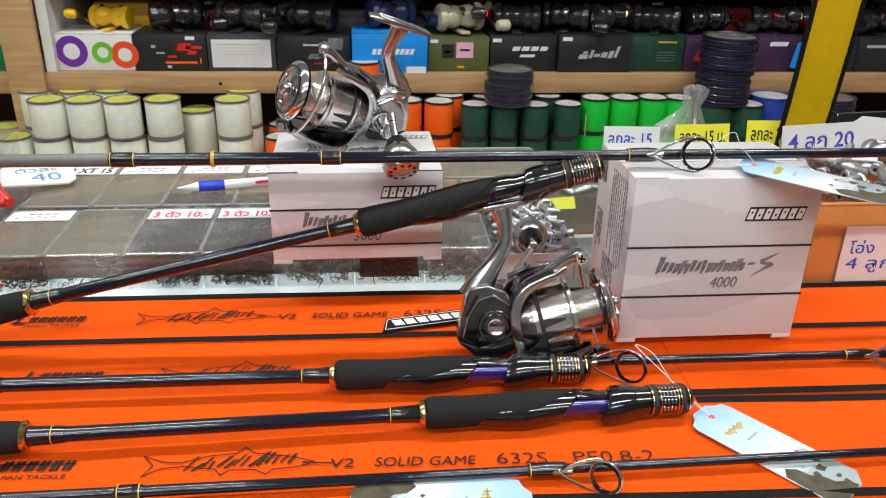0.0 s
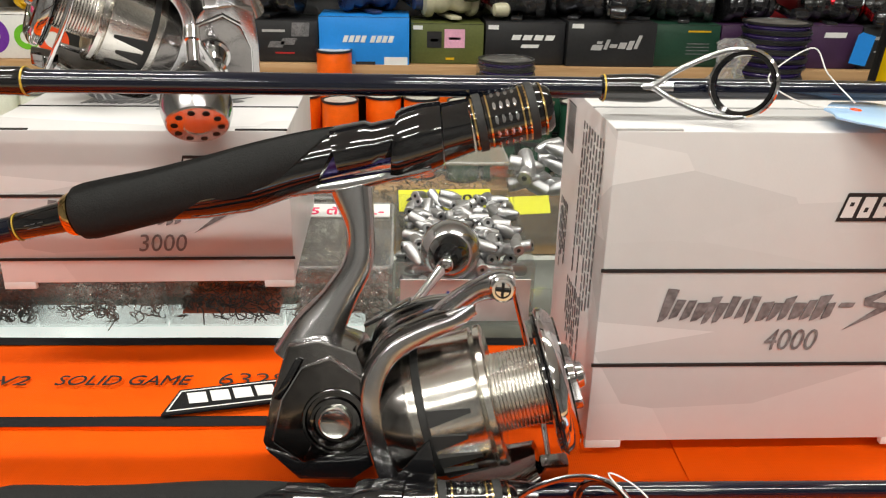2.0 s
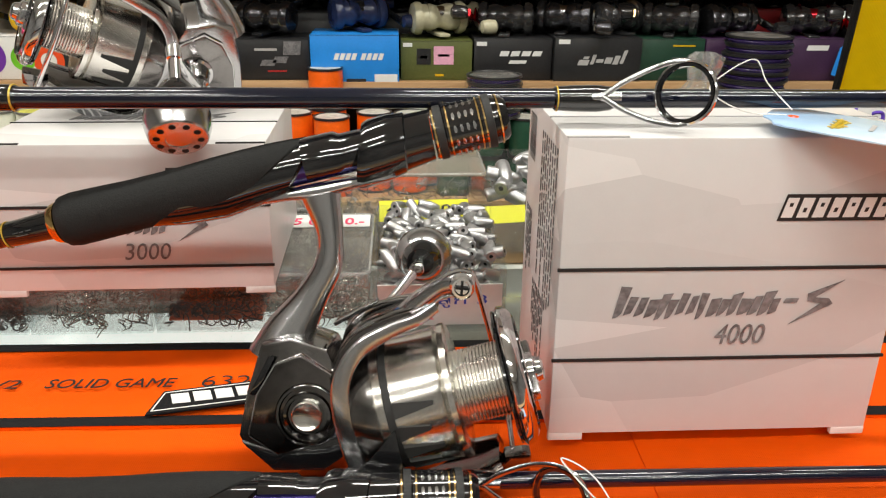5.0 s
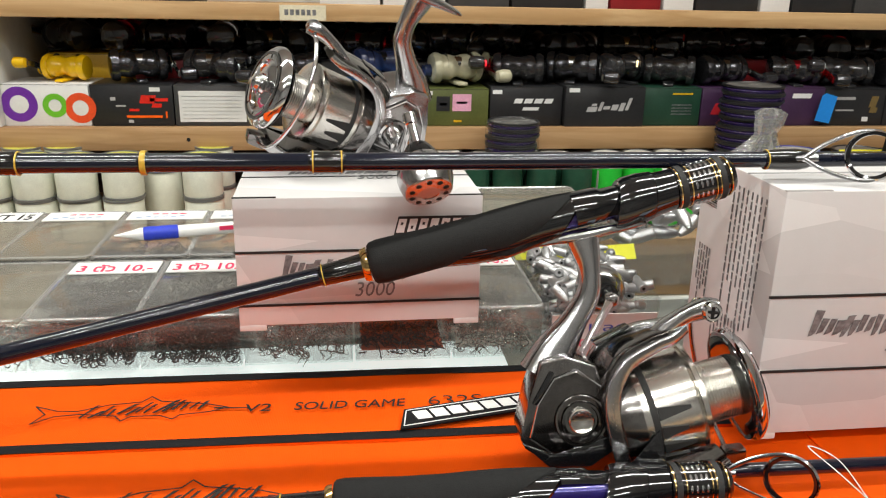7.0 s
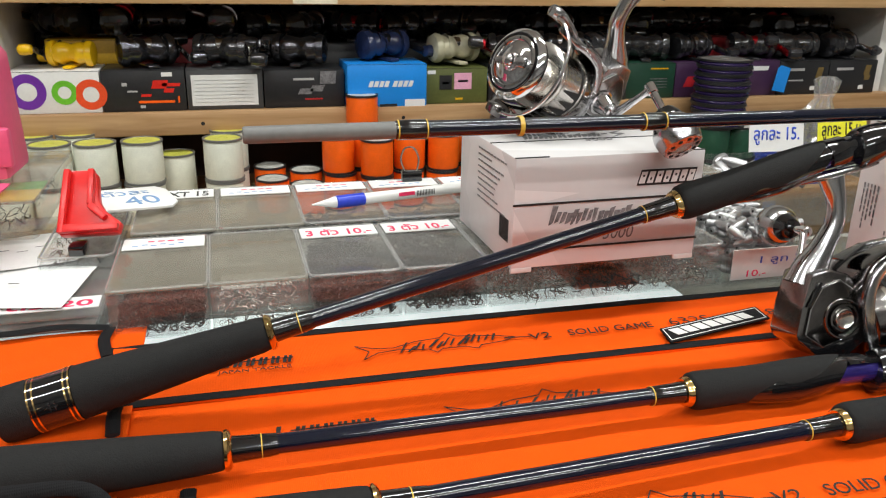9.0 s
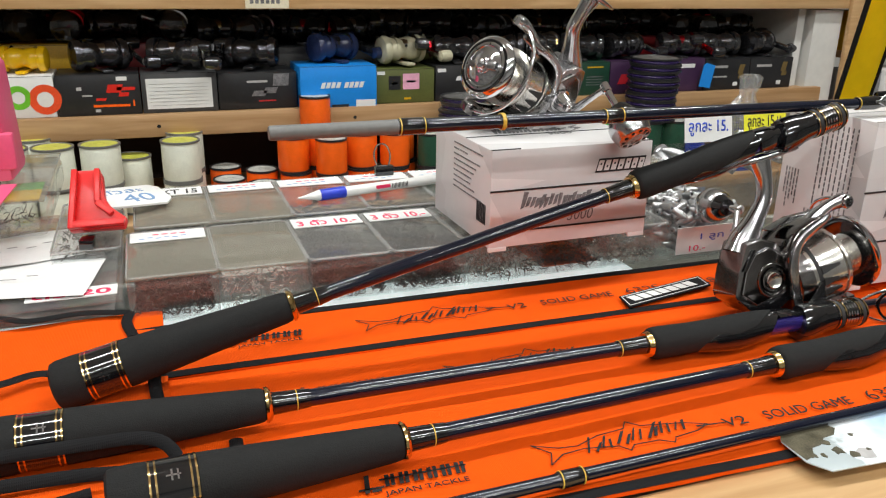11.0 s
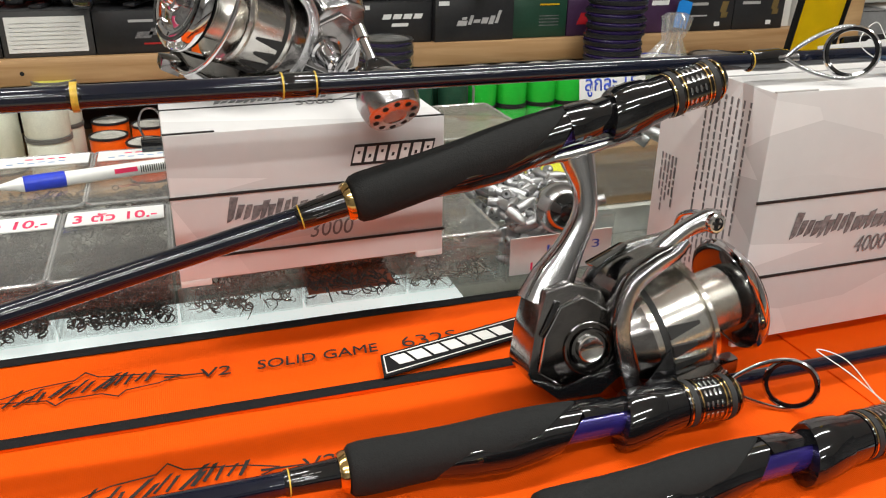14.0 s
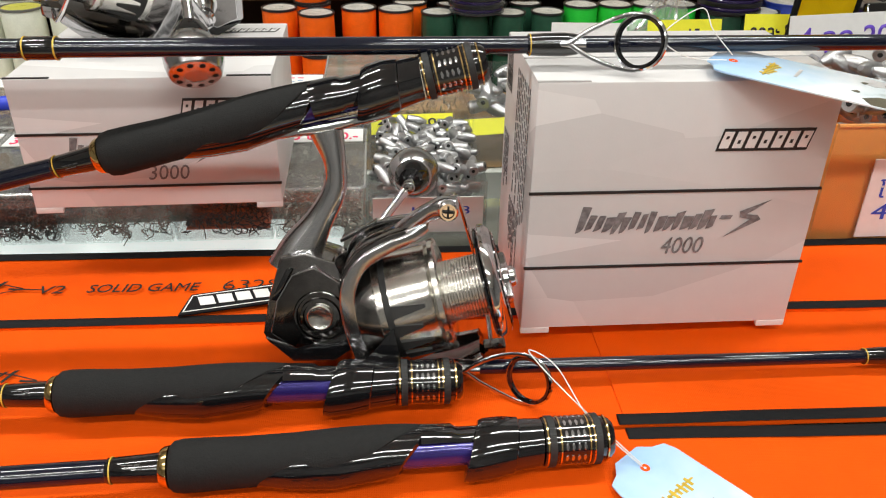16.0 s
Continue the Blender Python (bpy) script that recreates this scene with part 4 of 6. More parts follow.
    P("handle_arm", sweep([(.5, 32, -5), tuple(Vector((.5, 32, -5)).lerp(el, .35)), tuple(Vector((.5, 32, -5)).lerp(el, .8)), tuple(el)], [3.4, 2.6, 2.2, 3.0], [3.4, 2.8, 2.2, 2.8], side=tuple(fc), seg=14), CHROME, h, "chrome handle arm")
    K = S @ along(tuple(el), tuple(el + fc))
    L = (kb - el).length
    part("knob_pin", lathe([(-4.2, 0), (-4.2, 2.4), (-3.6, 3.4), (3, 3.4), (3.5, 2.6), (L - 10, 2.6)], 24), CHROME, h, "chrome pin", m=K)
    part("knob_collar", lathe([(L - 18, 3.4), (L - 17.5, 6.4), (L - 12.5, 9.2), (L - 10.4, 9.6)], 28), GLOSS, h, "black collar", m=K)
    kn = part("knob", lathe([(L - 12.4, 5), (L - 12, 7.5), (L - 9, 10.8), (L - 4, 13.6), (L, 14.4), (L + 4, 14.0), (L + 8, 12.9), (L + 9.4, 12.4)], 48), SILVER, h, "satin aluminium round knob", m=K)
    part("knob_face", lathe([(L + 9.3, 12.5), (L + 10.0, 11.9), (L + 10.6, 5.6), (L + 10.2, 5.3), (L + 10.2, 0)], 48), COPPER, kn, "coppery end plate", m=K)
    holes = bmesh.new()
    for i in range(10):
        a = 2 * math.pi * i / 10
        hb = lathe([(L + 10.42, 0), (L + 10.42, 1.45), (L + 10.0, 1.5)], 14)
        hb.transform(Matrix.Translation((0, 9.0 * math.sin(a), 9.0 * math.cos(a))))
        me = bpy.data.meshes.new("tmp")
        hb.to_mesh(me)
        hb.free()
        holes.from_mesh(me)
        bpy.data.meshes.remove(me)
    part("knob_hole", holes, HOLE, kn, "dark drilled holes", m=K)
    return reel


def axes(o, x, z):
    x = Vector(x).normalized()
    z = (Vector(z) - x * Vector(z).dot(x)).normalized()
    return Matrix.Translation(o) @ Matrix((x, z.cross(x), z)).transposed().to_4x4()


REEL_BIG = axes((.0835, .4755, .9345), (.978, -.05, .20), (-.19, .25, .95))
inv = REEL_BIG.inverted()
pin = inv @ Vector((.1247, .5475, .9533)) * 1000
far = inv @ Vector((.1285, .5783, .9469)) * 1000
spinning_reel(REEL_BIG, "silver and gunmetal spinning reel hanging from a rod handle", far, pin, far - pin)

REEL_SMALL = axes((.0108, .647, 1.0376), (-.86, -.41, .33), (.52, -.22, .82))
inv2 = REEL_SMALL.inverted()
el2 = inv2 @ Vector((.018, .577, 1.044)) * 1000 / .99
kb2 = inv2 @ Vector((.0235, .552, 1.0205)) * 1000 / .99
spinning_reel(REEL_SMALL, "silver spinning reel standing on a white reel box", kb2, el2, kb2 - el2, k=.99, swell=1.0)


# ---- white reel boxes ----
def reel_box(m, w, d, h, size, label, top_print=True):
    """Origin at the front bottom left corner; x along the front, y to the back."""
    b = thing("reel_box", label, "box", m, group="white reel boxes")
    part("carton", box(0, w, 0, d, 0.003, h, .0008), CARTON, b, "white carton with faint grey wedges")
    for x0, x1 in ((0, .014), (w - .014, w)):
        part("foot_tab", box(x0, x1, 0, .0025, 0, .0034, .0004), CARTON_PLAIN, b)
    e = .0006
    lines = [h * .600, h * .2955] if h > .1 else [h * .605, h * .20]
    for z in lines:
        part("stripe", box(-e, w + e, -e, 0.0002, z - .0006, z + .0006), INK, b, "black line")
    tops = bmesh.new()
    box(.0, w, d * .42, d * .42 + .0012, h - .0002, h + .0004, bm=tops)
    box(.0, .022, .0004, .0018, h - .0002, h + .0004, bm=tops)
    box(w - .022, w, .0004, .0018, h - .0002, h + .0004, bm=tops)
    part("lid_seam", tops, INK if h < .1 else PALEINK, b)
    # maker's word as outlined slanted blocks
    def blocks(M, width, hh, n=7):
        step = width / n
        bars([(i * step, (i + 1) * step, -hh * .1, hh * 1.1) for i in range(n)], INK, b, M, "mark_outline", slant=.25, split=True)
        bars([(i * step + step * .14, (i + 1) * step - step * .14, hh * .06, hh * .94) for i in range(n)], CARTON_PLAIN, b, M @ Matrix.Translation((0, 0, .0002)), "mark_block", slant=.25, split=True)
        bars([(i * step + step * .38, i * step + step * .6, hh * (.3 if i % 2 else .55), hh * (.5 if i % 2 else .72)) for i in range(n)], INK, b, M @ Matrix.Translation((0, 0, .0003)), "mark_notch", slant=.25, split=True)
    bw = w * .31
    blocks(front(w - bw - (.011 if h > .1 else .007), -.0003, h * (.757 if h > .1 else .725)), bw, .0085)
    # product word as brushed grey strokes, and the size
    def strokes(M, width, hh):
        rnd = random.Random(9)
        step = width * .74 / 8
        for i in range(8):
            # uneven brush slashes, thick and thin
            for dx in (0, .5):
                x, t = (i + dx) * step, hh * (1.15 if i + dx == 0 else rnd.uniform(.62, .92))
                lo, wd, lean = rnd.uniform(-.12, .10) * hh, rnd.uniform(.32, .50) * step, rnd.uniform(.18, .40)
                part("mark_stroke", prism([(x, lo), (x + wd * .6, lo + .05 * hh), (x + wd + .1 * lean * t, .16 * hh), (x + wd * rnd.uniform(.7, 1.3) + lean * t, t * rnd.uniform(.9, 1.06)), (x + lean * t - .05 * step, t * .93)], 0, .0002 + .00002 * dx), GREYINK, b, smooth=False, m=M)
        part("mark_stroke", prism([(width * .76, hh * .45), (width * .82, hh * .45), (width * .83, hh * .6), (width * .77, hh * .6)], 0, .0002), GREYINK, b, smooth=False, m=M)
        part("mark_swoosh", prism([(width * .80, -hh * .3), (width * .985, hh * .4), (width * .965, hh * .58), (width * .90, hh * .62), (width * 1.02, hh * 1.2), (width * .865, hh * .75), (width * .87, hh * .5), (width * .93, hh * .42)], 0, .0002), GREYINK, b, smooth=False, m=M)
    if h > .1:
        strokes(front(w * .164, -.0003, h * .44), w * .66, .0122)
        lettering(size, w * .150, GREYINK, b, front(w * .475, -.0004, h * .345), "size_number", height=.0085, shear=.2)
    else:
        strokes(front(w * .18, -.0003, h * .415), w * .61, .0115)
        lettering(size, w * .165, GREYINK, b, front(w * .475, -.0004, h * .25), "size_number", height=.0082, shear=.2)
        strokes(flat(w * .20, d * .48, h + .0001), w * .6, .014)
        lettering(size, w * .16, GREYINK, b, flat(w * .50, d * .36, h + .0002), "size_number", height=.009, shear=.2)
        blocks(flat(w * .72, d * .80, h + .0001), w * .24, .0075)
    # small print on the side: plain bars, a bar code and a round mark
    M = pose(-.0002, d, 0, 90, 0, -90)
    rnd = random.Random(5)
    if h > .1:
        rows = []
        for x, top, words in [(.036 + i * .0044, h * .94, rnd.randint(8, 13)) for i in range(8)] + [(.006 + i * .0030, h * .62, rnd.randint(4, 8)) for i in range(5)] + [(.030 + i * .0035, h * .40, rnd.randint(3, 7)) for i in range(8)]:
            for j in range(words):
                n = rnd.uniform(.002, .0065)
                rows.append((x, x + .0011, top - n, top))
                top -= n + .0011
        code = [(.006 + rnd.uniform(0, .0), .020, h * .80 + i * .0011, h * .80 + i * .0011 + rnd.choice((.0003, .0006))) for i in range(18)]
    else:
        rows = []
        for i in range(9):
            x = .04
            for j in range(rnd.randint(5, 9)):
                n = rnd.uniform(.002, .007)
                rows.append((x, x + n, h * .9 - i * .0042, h * .9 - i * .0042 + .0011))
                x += n + .0012
        code = [(.085 + i * .0009, .085 + i * .0009 + rnd.choice((.0003, .0006)), h * .25, h * .45) for i in range(18)]
    bars(rows, GREYINK, b, M, "fine_print")
    bars(code, INK, b, M, "bar_code")
    return b


reel_box(pose(.1755, .4815, .9045, 0, 0, 0), .1310, .082, .1243, "4000", "upright white reel carton with black lines, on orange cloth")
reel_box(pose(-.0735, .5660, .9325, 0, 0, 1), .130, .108, .0737, "3000", "white reel carton with black lines on clear plastic boxes")

# ---- woven patch ----
patch = thing("woven_patch", "narrow black woven patch with white stitched border and blocks", "patch", pose(.0085, .507, .9032, 0, 0, 9))
part("backing", prism([(0, 0), (.083, .004), (.088, .022), (.006, .018)], 0, .0012, .0004), TAPE, patch)
outline_wire([(.0024, .002), (.0812, .0058), (.0855, .020), (.0068, .0162)], .0006, WHITE_PLASTIC, patch, flat(0, 0, .0012), "stitching")
bars([(.012 + i * .0093, .0196 + i * .0093, .0062 + i * .0004, .0142 + i * .0004) for i in range(7)], WHITE_PLASTIC, patch, flat(0, 0, .0013), "white_block", slant=-.2, split=True)

# ---- hang tags ----
SKYCARD = sky_card_mat("printed_sky")
ROCKS = mat("printed_rocks", (0.10, 0.09, 0.06), rough=0.3, var=0.5, scale=120)


def hang_tag(m, string):
    t = thing("hang_tag", "pale blue printed cardboard rod tag with gold print", "tag", m, group="hang tags")
    out = [(0, -.007), (.004, -.0115), (.006, -.017), (.011, -.0185), (.090, -.0185), (.094, -.0135), (.097, -.009), (.097, .009), (.094, .0135), (.090, .0185), (.011, .0185), (.006, .017), (.004, .0115), (0, .007)]
    part("card", prism(out, 0, .0007, .0001), SKYCARD, t)
    part("eyelet", lathe([(0, 0), (.0003, .0018), (0, .002)], 18), ORANGE, t, "punched hole", m=pose(.009, 0, .0006, 0, -90, 0))
    z = .0009
    bars([(.022 + (i % 2) * .001, .0262 + (i % 3) * .0008, -.0085 + i * .0024, -.0072 + i * .0024) for i in range(7)] + [(.0235, .0243, -.0105, .0095)], GOLD_INK, t, flat(0, 0, z), "gold_mark", depth=.0001)
    bars([(.0345, .036, -.004, .007)], PALEINK, t, flat(0, 0, z), "fine_print", depth=.0001)
    part("printed_rock", prism([(.097, -.009), (.094, -.0135), (.090, -.018), (.066, -.018), (.062, -.012), (.067, -.007), (.074, -.006), (.080, -.001), (.086, .0), (.090, .006), (.096, .008)], z - .0002, z), ROCKS, t, smooth=False)
    blot = random.Random(17)
    for i in range(9):
        cx, cy, r = blot.uniform(.058, .091), blot.uniform(-.014, .010), blot.uniform(.0012, .0035)
        part("printed_rock", prism([(cx + r * blot.uniform(.5, 1.3) * math.cos(a2), cy + r * blot.uniform(.5, 1.5) * math.sin(a2)) for a2 in [k2 * math.pi / 4 for k2 in range(8)]], z - .00015 + i * .00001, z + .00003 + i * .00001), ROCKS, t, smooth=False)
    part("printed_cloud", prism([(.058, .008), (.064, .006), (.069, .009), (.067, .014), (.061, .015)], z - .0002, z), PALEINK, t, smooth=False)
    if string:
        q = m.inverted()
        part("string", sweep([tuple(q @ Vector(p)) for p in string], .00026, seg=6, n=8), FILM_STRING, t, "clear plastic loop")
    return t


GOLD_INK = mat("gold_ink", (0.62, 0.42, 0.04), rough=0.35, var=0.1)
FILM_STRING = mat("clear_loop", (0.75, 0.74, 0.72), rough=0.2)
hang_tag(pose(.2045, .3985, .9035, 0, 1.5, -52), [(.209, .392, .904), (.19, .405, .918), (.178, .418, .934), (.168, .425, .937), (.176, .414, .931), (.195, .402, .915), (.209, .392, .905)])
hang_tag(pose(.084, .3235, .9042, 0, 0, 176.5), None)
hang_tag(pose(.2535, .499, 1.0335, 0, 3, -38), [(.26, .494, 1.036), (.254, .504, 1.044), (.25, .509, 1.052), (.236, .503, 1.047), (.228, .492, 1.043), (.239, .487, 1.037), (.256, .490, 1.035)])


# ---- clear plastic boxes in rows on the glass ----
def ring_heap(parent, x0, x1, y0, y1, z0, z1, n, seed, material, size=.0024, hooks=False):
    rnd = random.Random(seed)
    V, F = [], []
    for i in range(n):
        R = size * rnd.uniform(.6, 1.1)
        M = Matrix.Translation((rnd.uniform(x0, x1), rnd.uniform(y0, y1), z0 + (z1 - z0) * rnd.random() ** 1.6)) @ pose(0, 0, 0, rnd.uniform(-70, 70), rnd.uniform(-70, 70), rnd.uniform(0, 360))
        seg = 9
        span = 2 * math.pi if not hooks else math.pi * 1.15
        base = len(V)
        pts = [(R * math.cos(span * k / seg), R * math.sin(span * k / seg)) for k in range(seg + (0 if not hooks else 1))]
        if hooks:
            pts = [(pts[0][0], -R * 2.6)] + pts
        w = R * .17
        for (px, py) in pts:
            d = math.hypot(px, py) or 1
            ux, uy = px / d * w, py / d * w
            for q in ((px + ux, py + uy, 0), (px, py, w), (px - ux, py - uy, 0), (px, py, -w)):
                V.append(tuple(M @ Vector(q)))
        c = len(pts)
        for k in range(c if not hooks else c - 1):
            a, b = base + 4 * k, base + 4 * ((k + 1) % c)
            for j in range(4):
                F.append((a + j, b + j, b + (j + 1) % 4, a + (j + 1) % 4))
    me = bpy.data.meshes.new("tackle")
    me.from_pydata(V, [], F)
    me.materials.append(material)
    for p in me.polygons:
        p.use_smooth = True
    o = new("tackle", me)
    o.parent = parent
    return tagged(o, kind="stuff", label="heap of tiny metal " + ("hooks" if hooks else "rings and swivels"))


def price_strip(parent, x0, x1, y0, y1, z, words, ink):
    part("price_label", box(x0, x1, y0, y1, z, z + .0006), PAPER, parent, "white paper price label")
    if not words:
        w, d = x1 - x0, y1 - y0
        bars([(x0 + w * (.12 + .11 * i), x0 + w * (.19 + .11 * i), y0 + d * (.24 + .1 * (i % 2)), y0 + d * (.32 + .1 * (i % 2))) for i in range(6)], FAINT_PEN, parent, flat(0, 0, z + .0006), "fine_print", depth=.0001)
        bars([(x0 + w * (.3 + .12 * i), x0 + w * (.38 + .12 * i), y0 + d * .62, y0 + d * .72) for i in range(4)], RED_PEN, parent, flat(0, 0, z + .0006), "fine_print", depth=.0001)
    else:
        lettering(words, (x1 - x0) * .86, ink, parent, flat(x0 + (x1 - x0) * .07, y0 + (y1 - y0) * .15, z + .0006), "price_writing", height=(y1 - y0) * .62, bold=.015)


def tackle_box(x0, x1, y0, y1, z0, z1, label, fill=None, strip=None, seed=1, lid=LIDP):
    t = thing("tackle_box", label, "plastic box", group="clear plastic tackle boxes")
    w = .0013
    part("base", box(x0, x1, y0, y1, z0, z0 + w), PLASTIC, t)
    part("front_side", box(x0, x1, y0, y0 + w, z0 + w, z1 - .004, .0003), PLASTIC, t)
    part("back_side", box(x0, x1, y1 - w, y1, z0 + w, z1 - .004, .0003), PLASTIC, t)
    part("end_side", box(x0, x0 + w, y0 + w, y1 - w, z0 + w, z1 - .004), PLASTIC, t)
    part("end_side", box(x1 - w, x1, y0 + w, y1 - w, z0 + w, z1 - .004), PLASTIC, t)
    part("rim", sweep([(x0, y0, z1 - .006), (x1, y0, z1 - .006)], .0009, seg=8, n=1, side=(0, 0, 1)), PLASTIC, t)
    if lid:
        l = part("lid", box(x0 - .0004, x1 + .0004, y0 - .0012, y1, z1 - .0016, z1, .0006), lid, t, "hazy clear lid")
        c = .003
        part("lid_rim", sweep([(x0 + c, y0, z1), (x1 - c, y0, z1), (x1, y0 + c, z1), (x1, y1 - c, z1), (x1 - c, y1, z1), (x0 + c, y1, z1), (x0, y1 - c, z1), (x0, y0 + c, z1)], .0009, seg=6, n=1, side=(0, 0, 1), closed=True), RIMP, l, "pale moulded rim")
        part("lid_lip", box(x0 - .0004, x1 + .0004, y0 - .0014, y0 - .0003, z1 - .008, z1 - .0017), PLASTIC, l)
    if fill:
        n, mt, hooks, hz = fill
        ring_heap(t, x0 + .004, x1 - .004, y0 + .004, y1 - .004, z0 + .002, z0 + hz, n, seed, mt, hooks=hooks)
    if strip:
        price_strip(t, x0 + .002, x1 - .002, strip[2], strip[3], z1 + .0002, strip[0], strip[1])
    return t


EDGES = [-.3155, -.2565, -.196, -.1355, -.077, -.0125, .046, .1015]
FILLS = [(1100, WIRE_DARK, False, .018), (130, WIRE_BRIGHT, True, .005), (1300, WIRE_DARK, False, .022), (1300, WIRE_DARK, False, .021), (520, WIRE_BRIGHT, True, .012), (460, WIRE_DARK, True, .012), (620, WIRE_BRIGHT, True, .018)]
STRIPS = [("", BLUE_PEN, .668, .690), None, ("3 ตัว 10.-", RED_PEN, .668, .690), ("3 ตัว 10.-", RED_PEN, .668, .690), None, None, ("5 ตัว 10.-", RED_PEN, .668, .690)]
WORDS = ["dark swivels", "a few bright hooks", "dark rings", "dark rings", "bright hooks", "dark hooks", "bright hooks"]
for i in range(7):
    tackle_box(EDGES[i] + .0008, EDGES[i + 1] - .0008, .596, .693, .8975, .9300, "clear plastic tackle box of " + WORDS[i] + "", FILLS[i], STRIPS[i], seed=i + 1, lid=LIDB if i < 2 else LIDP)
ROW2 = [-.310, -.250, -.188, -.124, -.060, .004, .068]
WRITE2 = [("L3 XT 15", INK)] + [("", INK)] * 5
for i in range(6):
    tackle_box(ROW2[i] + .0008, ROW2[i + 1] - .0008, .697, .808, .8975, .9325, "clear plastic tackle box with a white price label", (420, WIRE_DARK, i % 2 == 0, .012),
               (WRITE2[i][0], WRITE2[i][1], .783, .806), seed=20 + i, lid=LIDB if i < 2 else LIDP)

# grey-brown liner under the contents of the boxes
LINER = mat("greyish_liner", (0.36, 0.34, 0.30), rough=0.6, var=0.2, scale=30)
for x0, x1, y0, y1 in ((-.31, .068, .70, .806), (-.2545, -.198, .655, .690)):
    tagged(part("liner_sheet", box(x0 + .004, x1 - .004, y0 + .004, y1 - .003, .8993, .9002), LINER), "grey-brown liner sheet in the plastic boxes", "sheet")
RUSTY = mat("rust_red_liner", (0.50, 0.11, 0.05), rough=0.5, var=0.3, scale=60)
tagged(part("liner_sheet", box(-.008, .042, .607, .688, .8993, .9002), RUSTY), "rust-red liner sheet in a plastic box", "sheet")
tagged(part("liner_sheet", box(.050, .098, .607, .688, .8993, .9002), LINER), "grey-brown liner sheet in the plastic boxes", "sheet")


# ---- sinkers ----
def sinker_mesh():
    bm = lathe([(-.009, .0016), (-.0092, .0036), (-.0086, .0042), (.001, .0042), (.006, .0030), (.0092, .0015), (.0093, .0010)], 14)
    hole = lathe([(-.00925, 0), (-.00935, .0013), (-.0088, .0016)], 10)
    me = bpy.data.meshes.new("tmp")
    hole.to_mesh(me)
    hole.free()
    n0 = len(bm.faces)
    bm.from_mesh(me)
    bpy.data.meshes.remove(me)
    bm.faces.ensure_lookup_table()
    for i, f in enumerate(bm.faces):
        f.material_index = 1 if i >= n0 else 0
    me = bpy.data.meshes.new("sinker")
    bm.to_mesh(me)
    bm.free()
    me.materials.append(LEAD)
    me.materials.append(HOLE)
    for p in me.polygons:
        p.use_smooth = True
    me.set_sharp_from_angle(angle=radians(40))
    return me


SINKER = sinker_mesh()


def sinkers(x0, x1, y0, y1, z0, z1, n, seed, group, k=1.0):
    rnd = random.Random(seed)
    for i in range(n):
        f = i / n
        z = z0 + (z1 - z0) * min(1, f * 1.25)
        o = new("sinker", SINKER)
        o.matrix_basis = pose(rnd.uniform(x0, x1), rnd.uniform(y0, y1), z + rnd.uniform(-.001, .002), rnd.uniform(0, 360), rnd.uniform(-28, 28), rnd.uniform(0, 360)) @ Matrix.Scale(k, 4)
        tagged(o, "bright lead barrel sinker in a heap of sinkers", "sinker", group)


def open_tub(x0, x1, y0, y1, z0, z1, label, material, name="plastic_tub"):
    t = thing(name, label, "plastic box")
    w = .0016
    part("base", box(x0, x1, y0, y1, z0, z0 + w), material, t)
    for a in ((x0, x1, y0, y0 + w), (x0, x1, y1 - w, y1), (x0, x0 + w, y0 + w, y1 - w), (x1 - w, x1, y0 + w, y1 - w)):
        part("side", box(*a, z0 + w, z1, .0004), material, t)
    part("rim", sweep([(x0, y0, z1), (x1, y0, z1)], .0014, seg=8, n=1, side=(0, 0, 1)), material, t)
    return t


tub = open_tub(.1025, .1725, .592, .70, .8975, .934, "clear plastic tub heaped with bright lead sinkers", PLASTIC)
part("price_label", box(.105, .170, .5898, .5906, .903, .926), PAPER, tub, "white paper price label")
lettering("1 ลูก 3", .034, BLUE_PEN, tub, front(.128, .5897, .913), "price_writing", height=.007)
lettering("10.-", .016, RED_PEN, tub, front(.118, .5897, .905), "price_writing", height=.005)
sinkers(.108, .168, .598, .692, .902, .935, 230, 3, "sinkers in the clear tub", k=.74)
tub2 = open_tub(.3665, .52, .575, .70, .8975, .972, "orange plastic tub heaped with grey sinkers and a price paper", ORANGE_CARD)
part("clear_shell", box(.3645, .522, .5725, .5735, .899, .979, .0004), PLASTIC, tub2)
part("price_label", box(.392, .50, .5712, .5722, .903, .953), PAPER, tub2, "white paper price label")
lettering("โอ่ง", .022, BLUE_PEN, tub2, front(.398, .571, .929), "price_writing", height=.012)
lettering("4 ลูก 20", .07, BLUE_PEN, tub2, front(.398, .571, .911), "price_writing", height=.014)
sinkers(.374, .512, .583, .692, .955, .985, 95, 8, "sinkers in the orange tub", k=1.25)
tackle_box(.0705, .1735, .714, .806, .8975, .950, "tall hazy plastic box behind the sinker tub", (300, WIRE_BRIGHT, True, .03), None, seed=61, lid=LIDB)
tub3 = open_tub(.1755, .421, .705, .80, .8975, .945, "wide clear plastic tub of grey sinkers behind the carton", PLASTIC)
sinkers(.185, .41, .713, .79, .925, .945, 65, 12, "sinkers in the wide tub", k=1.2)


def price_card(x, y, z, w, h, words, material, ink, turn=0, tilt=-12):
    c = thing("price_card", "hand-written " + ("yellow" if material is YELLOW_PAPER else "white") + " price card among the sinkers", "price card", pose(x, y, z, tilt, 0, turn), group="price cards")
    part("card", box(0, w, 0, .0006, 0, h), material, c)
    if words:
        lettering(words, w * .84, ink, c, front(w * .08, -.0001, h * .22), "price_writing", height=h * .55, bold=.012)
    return c


